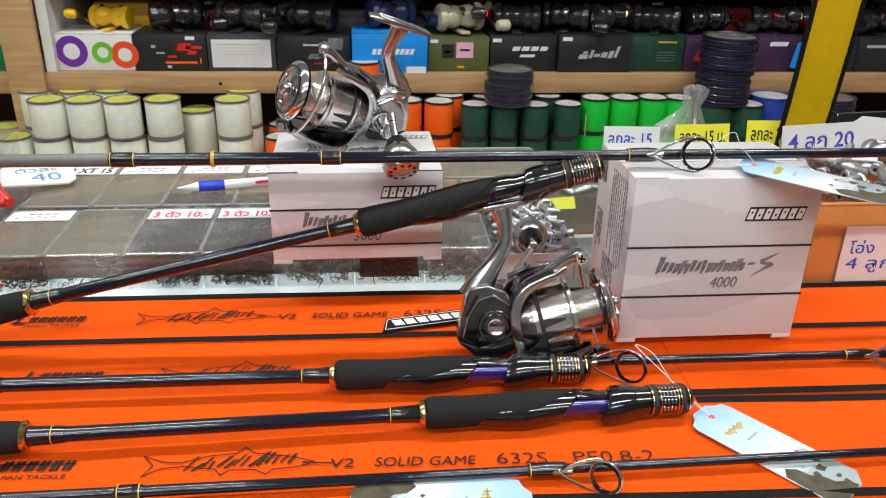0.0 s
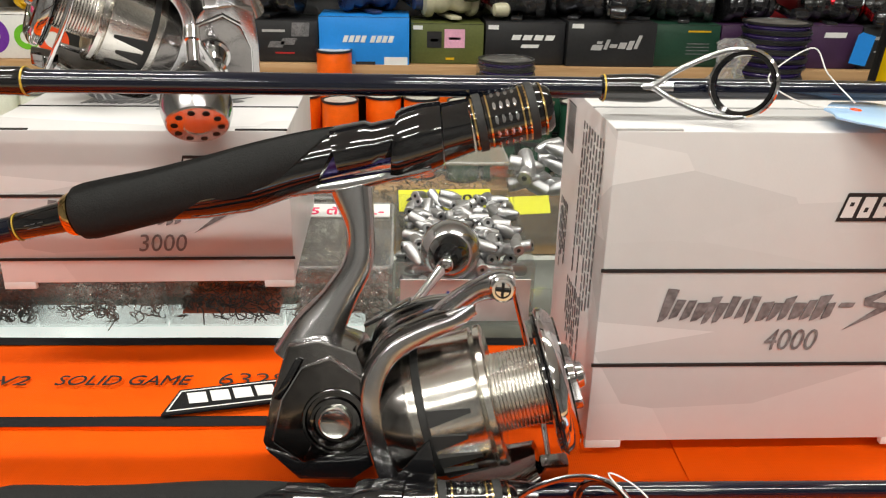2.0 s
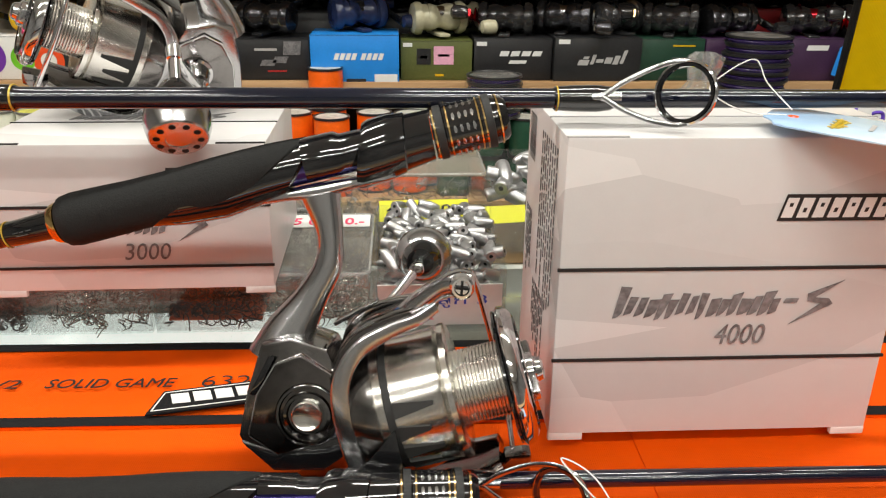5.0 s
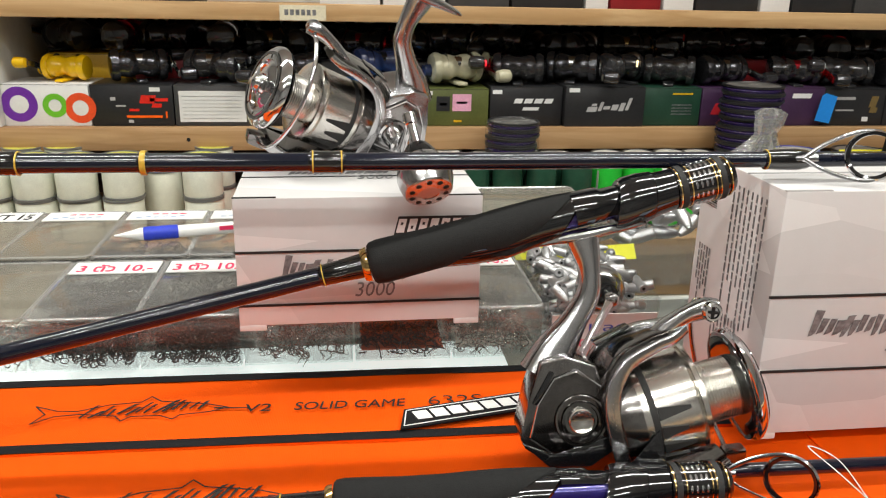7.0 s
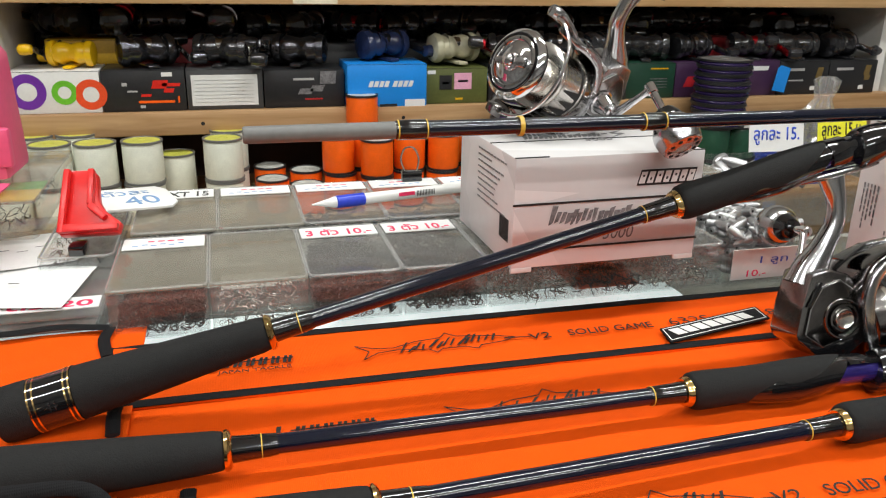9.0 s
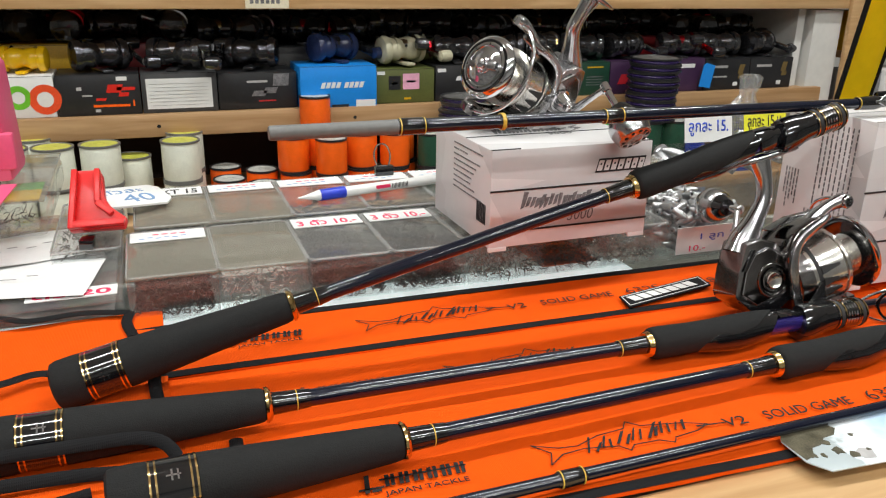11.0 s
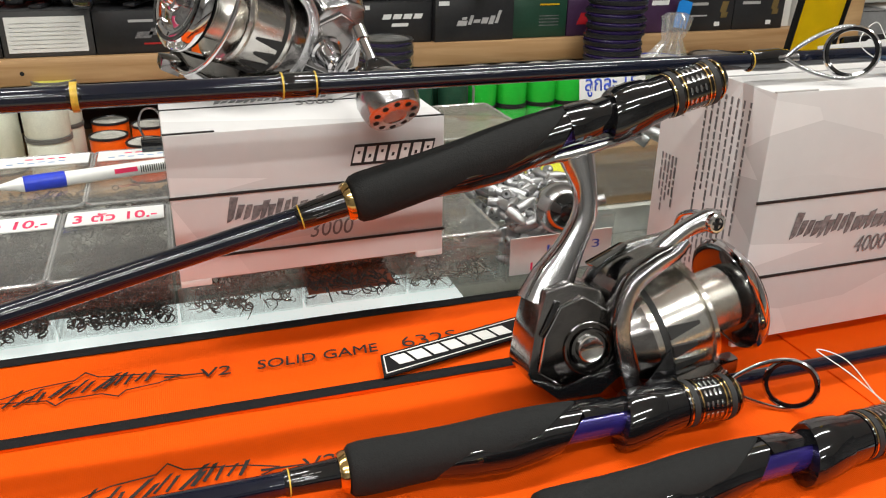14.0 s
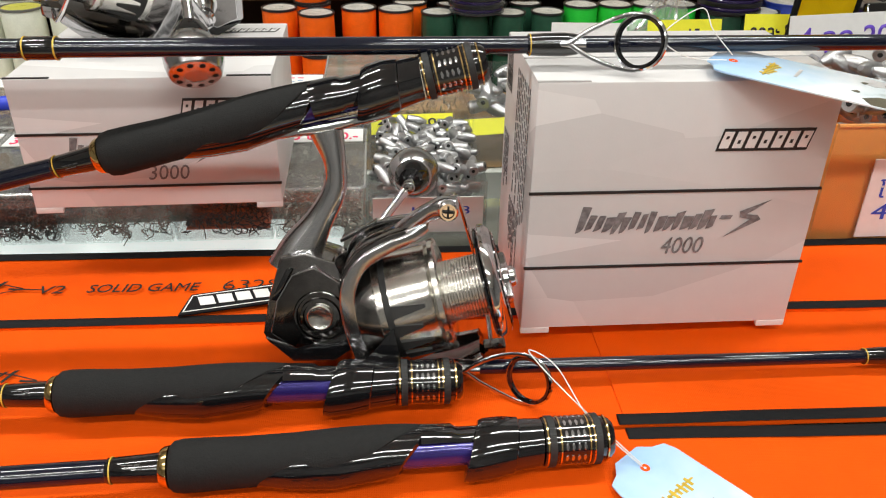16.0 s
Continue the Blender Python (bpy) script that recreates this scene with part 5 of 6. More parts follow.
price_card(.243, .775, .951, .058, .030, "ลูกละ 15.", PAPER, BLUE_PEN, -4)
price_card(.318, .772, .953, .060, .030, "ลูกละ 15 บ.", YELLOW_PAPER, INK, 3)
price_card(.391, .765, .957, .060, .032, "ลูกละ 20 บ.", YELLOW_PAPER, INK, -2)
price_card(.378, .668, .975, .085, .035, "4 ลูก 20", PAPER, VIOLET_PEN, 10)
price_card(.104, .700, .9225, .058, .0135, "4 ลูก 10บ", YELLOW_PAPER, INK, 3, -25)
price_card(.162, .705, .9180, .04, .012, "", YELLOW_PAPER, INK, 8, -35)

# clear bag with a twisted neck
bag = thing("plastic_bag", "crumpled clear plastic bag with a gathered neck among the sinkers", "bag", pose(.330, .805, .943))
rnd = random.Random(11)


def crumple(x, r, a):
    q = 1 + .32 * math.sin(5 * a + x * 40) + .2 * math.sin(11 * a + x * 90)
    return (r * q * math.cos(a) + .25 * x * math.sin(x * 30), r * q * math.sin(a) * .7, x)


part("film", lathe([(0, .034), (.008, .037), (.018, .03), (.03, .02), (.042, .012), (.052, .007), (.06, .009), (.07, .011), (.074, .006)], 40, warp=crumple), FILM, bag)

# ---- pen, clip and clutter ----
pen = thing("pen", "white ballpoint pen with a blue grip lying on plastic lids", "pen", along((-.179, .7275, .9375), (-.051, .7545, .9375)))
part("tip", lathe([(0, .0006), (.004, .0012), (.014, .0034)], 20), WHITE_PLASTIC, pen)
part("barrel", lathe([(.014, .0034), (.018, .0045), (.14, .0043), (.142, .003)], 24), WHITE_PLASTIC, pen, "white barrel")
part("grip", lathe([(.0195, .0044), (.020, .0050), (.043, .0050), (.0435, .0044)], 24), BLUE_PLASTIC, pen, "blue grip")
bars([(.088 + i * .0014, .0886 + i * .0014, -.0022, .0022) for i in range(12)], INK, pen, pose(0, -.0046, .0008, 82, 0, 0), "bar_code")
bars([(.072, .086, -.001, .002)], RED_PEN, pen, pose(0, -.0046, .0008, 82, 0, 0), "fine_print")

clip = thing("binder_clip", "small black binder clip with wire handles", "clip", pose(-.083, .80, .9327))
part("jaw", prism([(-.009, -.004), (.009, -.004), (.009, .003), (-.009, .003)], 0, .010, .001), GLOSS, clip)
part("wire_handle", sweep([(-.006, 0, .009), (-.009, .002, .02), (-.005, .004, .029), (.003, .004, .029), (.007, .002, .02), (.005, 0, .009)], .0008, seg=6), CHROME, clip)

tool = thing("red_clamp", "red plastic line clamp with a black jaw, standing on the boxes", "clamp", pose(-.354, .690, .9257, 0, 0, -6))
TILT_BACK = pose(0, .006, .007, 58, 0, 0)
part("handle", prism([(.001, 0), (.039, .001), (.041, .008), (.030, .017), (.026, .024), (.0245, .043), (.022, .046), (.006, .046), (.004, .043)], 0, .010, .0015), RED, tool, m=TILT_BACK)
for rail in ([(.001, .0005), (.005, .0005), (.0085, .045), (.0045, .045)], [(.0195, .020), (.0235, .020), (.024, .045), (.020, .045)], [(.004, .0005), (.0395, .002), (.040, .0065), (.005, .006)], [(.0195, .018), (.030, .009), (.033, .012), (.0225, .022)]):
    part("rib", prism(rail, .0102, .0165, .0009), RED, tool, "raised red rim", m=TILT_BACK)
part("jaw", box(.008, .018, -.012, .004, 0, .007, .001), GLOSS, tool, "black jaw")

plate = thing("price_card", "round-cornered white plastic price plate with blue handwriting, tilted", "price card", pose(-.338, .722, .941, 8, 4, 27), group="price cards")
part("card", prism([(0, .004), (.004, 0), (.06, -.004), (.068, .004), (.07, .03), (.064, .038), (.01, .04), (.002, .034)], 0, .0022, .0006), WHITE_PLASTIC, plate)
lettering("40", .026, FAINT_PEN, plate, flat(.030, .004, .0023), "price_writing", height=.016)
lettering("ตัวละ", .036, FAINT_PEN, plate, flat(.018, .024, .0023), "price_writing", height=.010)

case = thing("tackle_case", "clear tackle case with a green and yellow card inside", "plastic box")
part("shell", box(-.53, -.368, .70, .86, .931, .957, .005), PLASTIC, case)
part("lid", box(-.53, -.368, .70, .86, .9575, .9595, .0008), LIDP, case)
GREENCARD = mat("green_card", (0.10, 0.5, 0.04), rough=0.5, var=0.15)
YCARD = mat("yellow_card", (0.85, 0.55, 0.01), rough=0.5, var=0.1)
part("card", box(-.525, -.376, .735, .765, .950, .951), YCARD, case, "yellow card")
part("card", prism([(-.525, .766), (-.376, .766), (-.376, .79), (-.525, .777)], .950, .951), GREENCARD, case, "green card")
ring_heap(case, -.52, -.38, .71, .85, .934, .945, 260, 40, WIRE_DARK, hooks=True)
pk = thing("pink_case", "pink plastic tackle case standing on a clear case", "plastic box", pose(-.50, .765, .9598, 0, 0, -3))
part("shell", prism([(0, 0), (.108, 0), (.104, .085), (.094, .10), (0, .10)], 0, .06, .005), PINK, pk, m=pose(0, .05, .002, 90, 0, 0))
part("latch", box(.098, .112, -.012, -.002, .012, .04, .002), PINK, pk)
part("label", box(.02, .075, -.0118, -.0104, .04, .075), PAPER, pk, "white paper label")
blister = thing("blister_pack", "clear blister pack with pink and white card", "packet", pose(-.52, .695, .9597, 4, 0, -8))
part("card", box(0, .125, 0, .055, 0, .001), PINK, blister)
part("bubble", box(.02, .118, .006, .048, .001, .010, .004), FILM, blister)
flatcase = thing("tackle_case", "flat hazy plastic case with a pink price label", "plastic box")
part("shell", box(-.62, -.3185, .604, .815, .8985, .912, .002), PLASTIC, flatcase)
part("lid", box(-.62, -.3185, .602, .815, .9121, .9145, .001), LIDP, flatcase)
part("filling", box(-.61, -.325, .612, .805, .900, .9035), mat("grey_filling", (.22, .21, .2), rough=.5, var=.5, scale=90), flatcase)
tackle_box(-.3665, -.3195, .678, .808, .9149, .9250, "shallow clear plastic tackle box under a red clamp", (160, WIRE_DARK, True, .008), None, seed=51)
price_strip(flatcase, -.378, -.322, .612, .630, .9146, "ตัว 20", RED_PEN)
for i, (x, y, w, d, turn, z) in enumerate([(-.50, .612, .125, .05, 6, .9152), (-.50, .638, .160, .07, -10, .9158), (-.47, .66, .13, .07, 14, .917)]):
    n = thing("paper_note", "loose white paper note with pencil scribbles", "paper", pose(x, y, z, 0, 0, turn), group="loose notes")
    bm = bmesh.new()
    g = [[bm.verts.new((w * i2 / 10, d * j / 6, .0012 + .0016 * noise.noise(Vector((i2 * .3 + i * 5, j * .3, 0))))) for j in range(7)] for i2 in range(11)]
    for i2 in range(10):
        for j in range(6):
            bm.faces.new((g[i2][j], g[i2 + 1][j], g[i2 + 1][j + 1], g[i2][j + 1]))
    part("sheet", bm, PAPER, n)
    bars([(w * .35 + k * .012, w * .35 + k * .012 + .007, d * .4 + (k % 2) * .006, d * .4 + (k % 2) * .006 + .0009) for k in range(6)], INK, n, flat(0, 0, .0035), "fine_print", depth=.0001)

pkt = thing("blister_packet", "black and white plastic packet leaning by the sinkers", "packet", pose(.475, .722, .897, -14, 0, 8))
part("pouch", box(0, .085, 0, .006, 0, .108, .0025), GLOSS, pkt)
part("panel", prism([(.004, .05), (.06, .07), (.08, .098), (.03, .104), (.004, .09)], 0, .0004), PAPER, pkt, "white printed panel", m=front(0, -.0003, 0))

# ---- yellow rod bag leaning behind the counter ----
yb = thing("yellow_rod_bag", "narrow yellow nylon rod bag with black edges, standing upright", "rod bag", pose(.424, .776, .8965))
bm = bmesh.new()
rows = []
for i in range(25):
    zz = .46 * i / 24
    sh = -.07 * zz + .004 * math.sin(zz * 11)
    rows.append([bm.verts.new((sh + .047 * j / 8, .004 * math.sin(j * .8 + zz * 9) - .25 * zz, zz)) for j in range(9)])
for p, q in zip(rows, rows[1:]):
    for j in range(8):
        bm.faces.new((p[j], p[j + 1], q[j + 1], q[j]))
edge_l = [tuple(r[0].co) for r in rows]
edge_r = [tuple(r[8].co) for r in rows]
bmesh.ops.solidify(bm, geom=list(bm.faces), thickness=.004)
part("panel", bm, YELLOW_NYLON, yb)
for e in (edge_l, edge_r):
    part("binding", sweep(e[::3], .0022, .0032, n=3, seg=8), TAPE, yb, "black edge binding")

# ---- shelf behind ----
SY = 1.56
shelf = thing("shelf_unit", "plywood display shelf with pale painted sides", "shelf", kind="structure")
part("board", box(-1.6, 1.195, SY, SY + .42, .856, .872, .002), SHELF_WOOD, shelf)
part("front_edge", box(-1.6, 1.195, SY - .018, SY - .0005, .834, .8735, .0025), SHELF_WOOD, shelf, "pine front edge")
part("upper_board", box(-1.6, 1.6, SY, SY + .42, 1.052, 1.068, .002), SHELF_WOOD, shelf)
part("upper_edge", box(-1.6, 1.6, SY - .018, SY - .0005, 1.0485, 1.0765, .0025), PINE, shelf, "pine front edge")
part("lower_board", box(-1.6, 1.6, 1.36, SY + .42, .686, .703, .002), SHELF_WOOD, shelf)
part("back", box(-1.6, 1.6, SY + .42, SY + .43, .2, 1.7), mat("grey_back_board", (.45, .44, .41), rough=.7, var=.3, scale=4), shelf, "grey back board")
# added sheet; its near-black colour is the shade of the recess behind the spools
part("back", box(-1.6, 1.6, SY + .22, SY + .23, .672, .834), mat("recess_shade_board", (.05, .03, .025), rough=.7), shelf, "added board, coloured dark as the shade below the shelf")
part("divider", box(-.590, -.572, SY - .012, SY + .42, .874, 1.048), WHITE_PAINT, shelf, "white painted divider")
part("post", box(-.655, -.591, SY - .03, SY - .0185, .60, 1.6, .002), PINE, shelf, "pine post")
part("side", box(1.13, 1.15, SY + .02, SY + .419, .873, 1.051), WHITE_PAINT, shelf, "white painted side")
part("post", box(1.235, 1.29, SY - .03, SY - .0185, .5, 1.6, .002), PINE, shelf, "pine post")
tagged(part("wall_panel", box(1.16, 1.24, SY + .0, SY + .06, .30, 1.045), WHITE_PAINT), kind="structure")
for k in (0.0, .35):
    part("nail_head", lathe([(0, 0), (.001, .003), (.0002, .0034)], 10), HOLE, shelf, m=pose(.075 - k, SY - .0185, .853, 0, 0, 90))


def carton(x0, x1, z0, z1, colour, label, depth=.10, y=SY + .004, art=None):
    c = thing("reel_carton", label, "box", pose(x0, y, z0), group="reel cartons on the shelf")
    w, h = x1 - x0, z1 - z0
    part("carton", box(0, w, 0, depth, 0, h, .0012), colour, c)
    part("lid_seam", box(.001, w - .001, -.0004, .0002, h * .985, h * .992), HOLE, c)
    for name, material, rows, slant in art or []:
        bars([(a * w, b * w, p * h, q * h) for a, b, p, q in rows], material, c, front(0, -.0003, 0), name, slant=slant, depth=.0004, split=name == "printed_block")
    return c


BLACK_CARD = mat("black_carton", (0.018, 0.018, 0.02), rough=0.4, var=0.2, scale=20)
DGREY_CARD = mat("charcoal_carton", (0.05, 0.05, 0.052), rough=0.4, var=0.15, scale=20)
BLUE_CARD = mat("blue_carton", (0.01, 0.25, 0.75), rough=0.35, var=0.06)
OLIVE_CARD = mat("olive_carton", (0.10, 0.115, 0.03), rough=0.45, var=0.15)
GREEN_CARD = mat("dark_green_carton", (0.012, 0.05, 0.03), rough=0.4, var=0.15)
LEAF_CARD = mat("leaf_green_carton", (0.01, 0.22, 0.06), rough=0.4, var=0.1)
RED_CARD = mat("dark_red_carton", (0.25, 0.01, 0.015), rough=0.4, var=0.15)
YEL_CARD = mat("yellow_carton", (0.65, 0.38, 0.01), rough=0.4, var=0.12)
PURP_CARD = mat("plum_carton", (0.05, 0.02, 0.06), rough=0.4, var=0.15)
STICKER = PAPER
Z0, Z1 = .8727, .9415
tag_price = lambda a, b=.84: ("price_sticker", STICKER, [(a, a + .13, b, b + .1)], 0)
c = carton(-.5715, -.4345, Z0, Z1, CARTON_PLAIN, "white reel carton with purple, green and orange rings")
for cx, cz, r, col in ((.026, .036, .022, LINE_PURPLE_V := mat("violet_print", (.16, .03, .35), rough=.4)), (.082, .034, .015, mat("lime_print", (.15, .5, .03), rough=.4)), (.122, .030, .019, mat("vermilion_print", (.8, .08, .02), rough=.4))):
    bm = torus(r, r * .32, 28, 4)
    bm.transform(Matrix.Diagonal((1, 1, .02, 1)))
    part("printed_ring", bm, col, c, m=front(cx, -.0004, cz))
carton(-.4325, -.2995, Z0, Z1, BLACK_CARD, "black reel carton with red and orange flashes and a price sticker", art=[
    ("printed_flash", LINE_ORANGE, [(.42, .86, .2, .26), (.9, .92, .2, .36)], 0), ("printed_flash", mat("red_print", (.7, .02, .01), rough=.4), [(.5, .68, .55, .75), (.62, .84, .6, .68), (.66, .78, .45, .55), (.4, .52, .36, .42)], .3),
    ("fine_print", PALEINK, [(.24, .30, .62, .70), (.3, .42, .47, .51), (.44, .5, .08, .15)], 0), tag_price(.72)])
carton(-.2975, -.1705, Z0, Z1, DGREY_CARD, "charcoal reel carton with a white printed panel", art=[("printed_panel", PAPER, [(.06, .93, .1, .86)], 0),
    ("fine_print", PALEINK, [(.1, .88, .18 + .09 * i, .19 + .09 * i) for i in range(7)], 0)])
carton(-.1685, -.0285, Z0, Z1 - .003, BLACK_CARD, "black reel carton with faint grey print", art=[("printed_mark", GREYINK, [(.33, .5, .35, .5), (.46, .62, .42, .58)], .5), ("fine_print", PALEINK, [(.36, .62, .72, .78)], 0),
    ("printed_flash", mat("dark_red_print", (.4, .02, .02), rough=.4), [(.5, .72, .2, .24)], 0), ("printed_panel", GREYINK, [(.66, .86, .62, .95)], .1)])
carton(-.0255, .1185, Z0, Z1 + .007, BLUE_CARD, "bright blue reel carton with slanted white letter blocks", y=SY - .016, art=[("printed_block", PAPER, [(.17 + .066 * i + (.04 if i > 3 else 0), .22 + .066 * i + (.04 if i > 3 else 0), .47, .61) for i in range(8)], .35),
    ("printed_base", BLACK_CARD, [(.4, .62, .0, .07)], 0), ("price_sticker", PAPER, [(.72, .98, .0, .17)], 0)])
carton(.1215, .2405, Z0, Z1 - .004, OLIVE_CARD, "olive green reel carton with a small screen label", art=[("printed_panel", BLACK_CARD, [(.22, .42, .4, .8)], 0), ("printed_panel", mat("pink_label", (.8, .4, .55), rough=.4), [(.46, .74, .4, .86)], 0),
    ("fine_print", PALEINK, [(.27, .37, .55, .62), (.52, .68, .6, .66)], 0), tag_price(.03), ("fine_print", YEL_CARD, [(.48, .6, .1, .16)], 0)])
carton(.2435, .3745, Z0, Z1, BLACK_CARD, "black reel carton with white slanted letter blocks", art=[("printed_block", PAPER, [(.2 + .14 * i, .31 + .14 * i, .58, .7) for i in range(4)] + [(.36, .58, .4, .48)], .4), tag_price(.03, .82)])
carton(.3765, .5225, Z0 - .0, Z1 + .003, BLACK_CARD, "black reel carton with a grey brushed mark", y=SY - .010, art=[("printed_mark", PALEINK, [(.2, .32, .38, .5), (.34, .38, .4, .62), (.4, .48, .44, .52), (.5, .58, .42, .56), (.6, .66, .4, .6), (.68, .72, .42, .72), (.24, .3, .52, .58)], .35), tag_price(.04, .86)])
carton(.5245, .634, Z0, Z1, GREEN_CARD, "dark green reel carton with fine pale print", art=[("fine_print", GREYINK, [(.5, .85, .3 + .08 * i, .32 + .08 * i) for i in range(4)], 0), ("fine_print", YEL_CARD, [(.5, .85, .82, .86)], 0)])
carton(.636, .742, Z0, Z1, PURP_CARD, "plum and black reel carton", art=[("printed_flash", mat("ruby_print", (.5, .02, .03), rough=.4), [(.1, .3, .3, .6)], .4)])
carton(.782, .875, Z0, Z1 + .002, PURP_CARD, "plum reel carton with white print", art=[("fine_print", PAPER, [(.2, .6, .72, .84)], .2)])
carton(.877, .998, Z0, Z1, BLACK_CARD, "black reel carton with a gold mark", art=[("fine_print", PALEINK, [(.15, .5, .7, .78), (.2, .5, .4, .44)], 0), ("printed_mark", GOLD, [(.68, .8, .5, .8), (.72, .84, .35, .5)], .2), ("price_sticker", PAPER, [(.66, .76, .12, .24)], 0)])
carton(1.0, 1.12, Z0, Z1, BLACK_CARD, "black reel carton with a gold mark", art=[("fine_print", PALEINK, [(.15, .5, .7, .78)], 0), ("printed_mark", GOLD, [(.66, .78, .55, .85), (.7, .82, .4, .55)], .2), ("price_sticker", PAPER, [(.66, .76, .12, .24)], 0)])
carton(-.80, -.662, Z0, Z1 + .01, LEAF_CARD, "leaf green reel carton with white marks", art=[("printed_mark", PAPER, [(.55, .8, .3, .36), (.6, .7, .2, .3), (.5, .8, .55, .68)], .4), tag_price(.72)])
tg = thing("price_tag", "blue plastic price tag hanging at a carton", "tag", pose(.852, SY - .012, .885, 0, 10, 0))
part("card", prism([(0, 0), (.03, 0), (.03, .05), (.006, .052), (0, .046)], 0, .001), BLUE_CARD, tg, m=front(0, 0, 0))

# second row of cartons behind, seen between the reels
BACKC = [(-.53, -.40, YEL_CARD, "yellow"), (-.385, -.24, RED_CARD, "dark red"), (-.23, -.10, BLACK_CARD, "black"), (-.09, .05, DGREY_CARD, "charcoal"), (.06, .17, BLACK_CARD, "black"), (.18, .30, OLIVE_CARD, "olive green"),
         (.31, .44, BLACK_CARD, "black"), (.45, .57, DGREY_CARD, "charcoal"), (.58, .70, BLACK_CARD, "black"), (.71, .83, RED_CARD, "dark red"), (.84, .96, BLACK_CARD, "black"), (.97, 1.10, DGREY_CARD, "charcoal")]
for a, b2, col, w in BACKC:
    carton(a, b2, .8727, .982 if w in ("yellow", "dark red", "olive green") else .972, col, w + " reel carton in the back row of the shelf", y=SY + .115, depth=.12)
part("side_board", box(1.295, 1.6, SY, SY + .3, .932, .948, .002), SHELF_WOOD, shelf, "plywood side board")
GREY_CARD = mat("grey_carton", (0.22, 0.22, 0.225), rough=0.5, var=0.15)
carton(1.300, 1.372, .7035, .905, GREY_CARD, "plain grey carton on the low shelf board", y=SY - .02)
carton(1.376, 1.590, .7035, .908, CARTON_PLAIN, "large white carton with a black label on the low board", y=SY - .03, art=[("printed_panel", BLACK_CARD, [(.06, .22, .62, .74)], 0)])
carton(1.305, 1.380, .9485, 1.040, YEL_CARD, "yellow carton on a plywood side board", y=SY + .03)
carton(1.385, 1.560, .9485, 1.000, RED_CARD, "dark red carton on a plywood side board", y=SY + .03, art=[("printed_panel", PAPER, [(.1, .45, .3, .7)], 0)])
carton(1.390, 1.555, 1.0005, 1.036, CARTON_PLAIN, "white carton lying on a dark red carton", y=SY + .035)
UP = [(-.55, -.40, CARTON_PLAIN), (-.39, -.25, DGREY_CARD), (-.05, .05, CARTON_PLAIN), (.055, .16, CARTON_PLAIN), (.165, .27, DGREY_CARD), (.275, .40, BLACK_CARD), (.405, .445, CARTON_PLAIN), (.45, .54, RED_CARD), (.545, .60, CARTON_PLAIN),
      (.605, .72, BLACK_CARD), (.725, .78, CARTON_PLAIN), (.785, .90, BLACK_CARD), (.905, 1.02, DGREY_CARD)]
for a, b2, col in UP:
    carton(a, b2, 1.0772 - .009, 1.15, col, "reel carton on the upper shelf board", y=SY + .006, depth=.12)
tagc = thing("price_card", "pale price card stuck on the shelf edge", "price card", pose(-.115, SY - .0195, 1.05, 90, 0, 0), group="price cards")
part("card", box(0, .075, 0, .024, 0, .0006), mat("cream_card", (.75, .68, .5), rough=.6), tagc)
bars([(.008 + .009 * i, .014 + .009 * i, .008, .017) for i in range(6)], GREYINK, tagc, flat(0, 0, .0006), "fine_print")


# ---- baitcasting reels on the cartons ----
def low_reel(m, body, accent, label, k=1.0):
    r = thing("baitcasting_reel", label, "fishing reel", m @ Matrix.Scale(k, 4), group="reels on the shelf")
    b = part("frame", sweep([(-.026, 0, .020), (-.014, 0, .022), (0, 0, .0225), (.014, 0, .022), (.026, 0, .020)], [.013, .017, .0135, .017, .013], [.018, .022, .016, .022, .018], seg=16, n=4, square=.8, side=(0, 1, 0)), body, r)
    for s in (-1, 1):
        part("side_plate", lathe([(s * .022, .012), (s * .024, .0195), (s * .029, .0205), (s * .034, .018), (s * .036, .011), (s * .0365, 0)], 24), body, b, m=pose(0, 0, .021))
    part("spool", lathe([(-.018, .016), (-.016, .010), (.016, .010), (.018, .016)], 24), accent, b, "bare metal spool", m=pose(0, -.006, .026))
    part("foot", box(-.007, .007, -.03, .03, 0, .004, .001), body, r)
    h = part("handle", sweep([(.044, -.036, .012), (.043, 0, .021), (.044, .036, .030)], .0016, .005, side=(0, .25, 1), seg=8), accent, r, "bright metal crank")
    part("star_drag", lathe([(.036, .004), (.038, .013), (.040, .012), (.0405, .004), (.046, .004)], 10), accent, r, m=pose(0, 0, .021))
    for y, z in ((-.036, .012), (.036, .030)):
        part("knob", lathe([(.045, .003), (.047, .0075), (.055, .009), (.064, .0085), (.067, .005), (.0675, 0)], 14), body, h, m=pose(0, y, z))
    return r


DARKBODY = mat("black_reel_body", (0.02, 0.02, 0.022), rough=0.12, var=0.3, scale=60, coat=0.8)
STEELBODY = mat("steel_reel_body", (0.10, 0.10, 0.11), rough=0.16, metal=0.9, var=0.3)
YELBODY = mat("yellow_reel_body", (0.85, 0.5, 0.01), rough=0.25, var=0.05)
CREAMBODY = mat("cream_reel_body", (0.5, 0.47, 0.33), rough=0.3, var=0.1)
REDTRIM = mat("red_anodised", (0.6, 0.02, 0.03), rough=0.2, metal=0.9)
GOLDTRIM = GOLD
BLUEBODY = mat("navy_reel_body", (0.02, 0.03, 0.08), rough=0.25, var=0.2)
base = low_reel(pose(-.478, SY + .05, .943, 0, 0, 170), YELBODY, DARKBODY, "yellow baitcasting reel with a black crank on a white carton", 1.05)
proto = {}
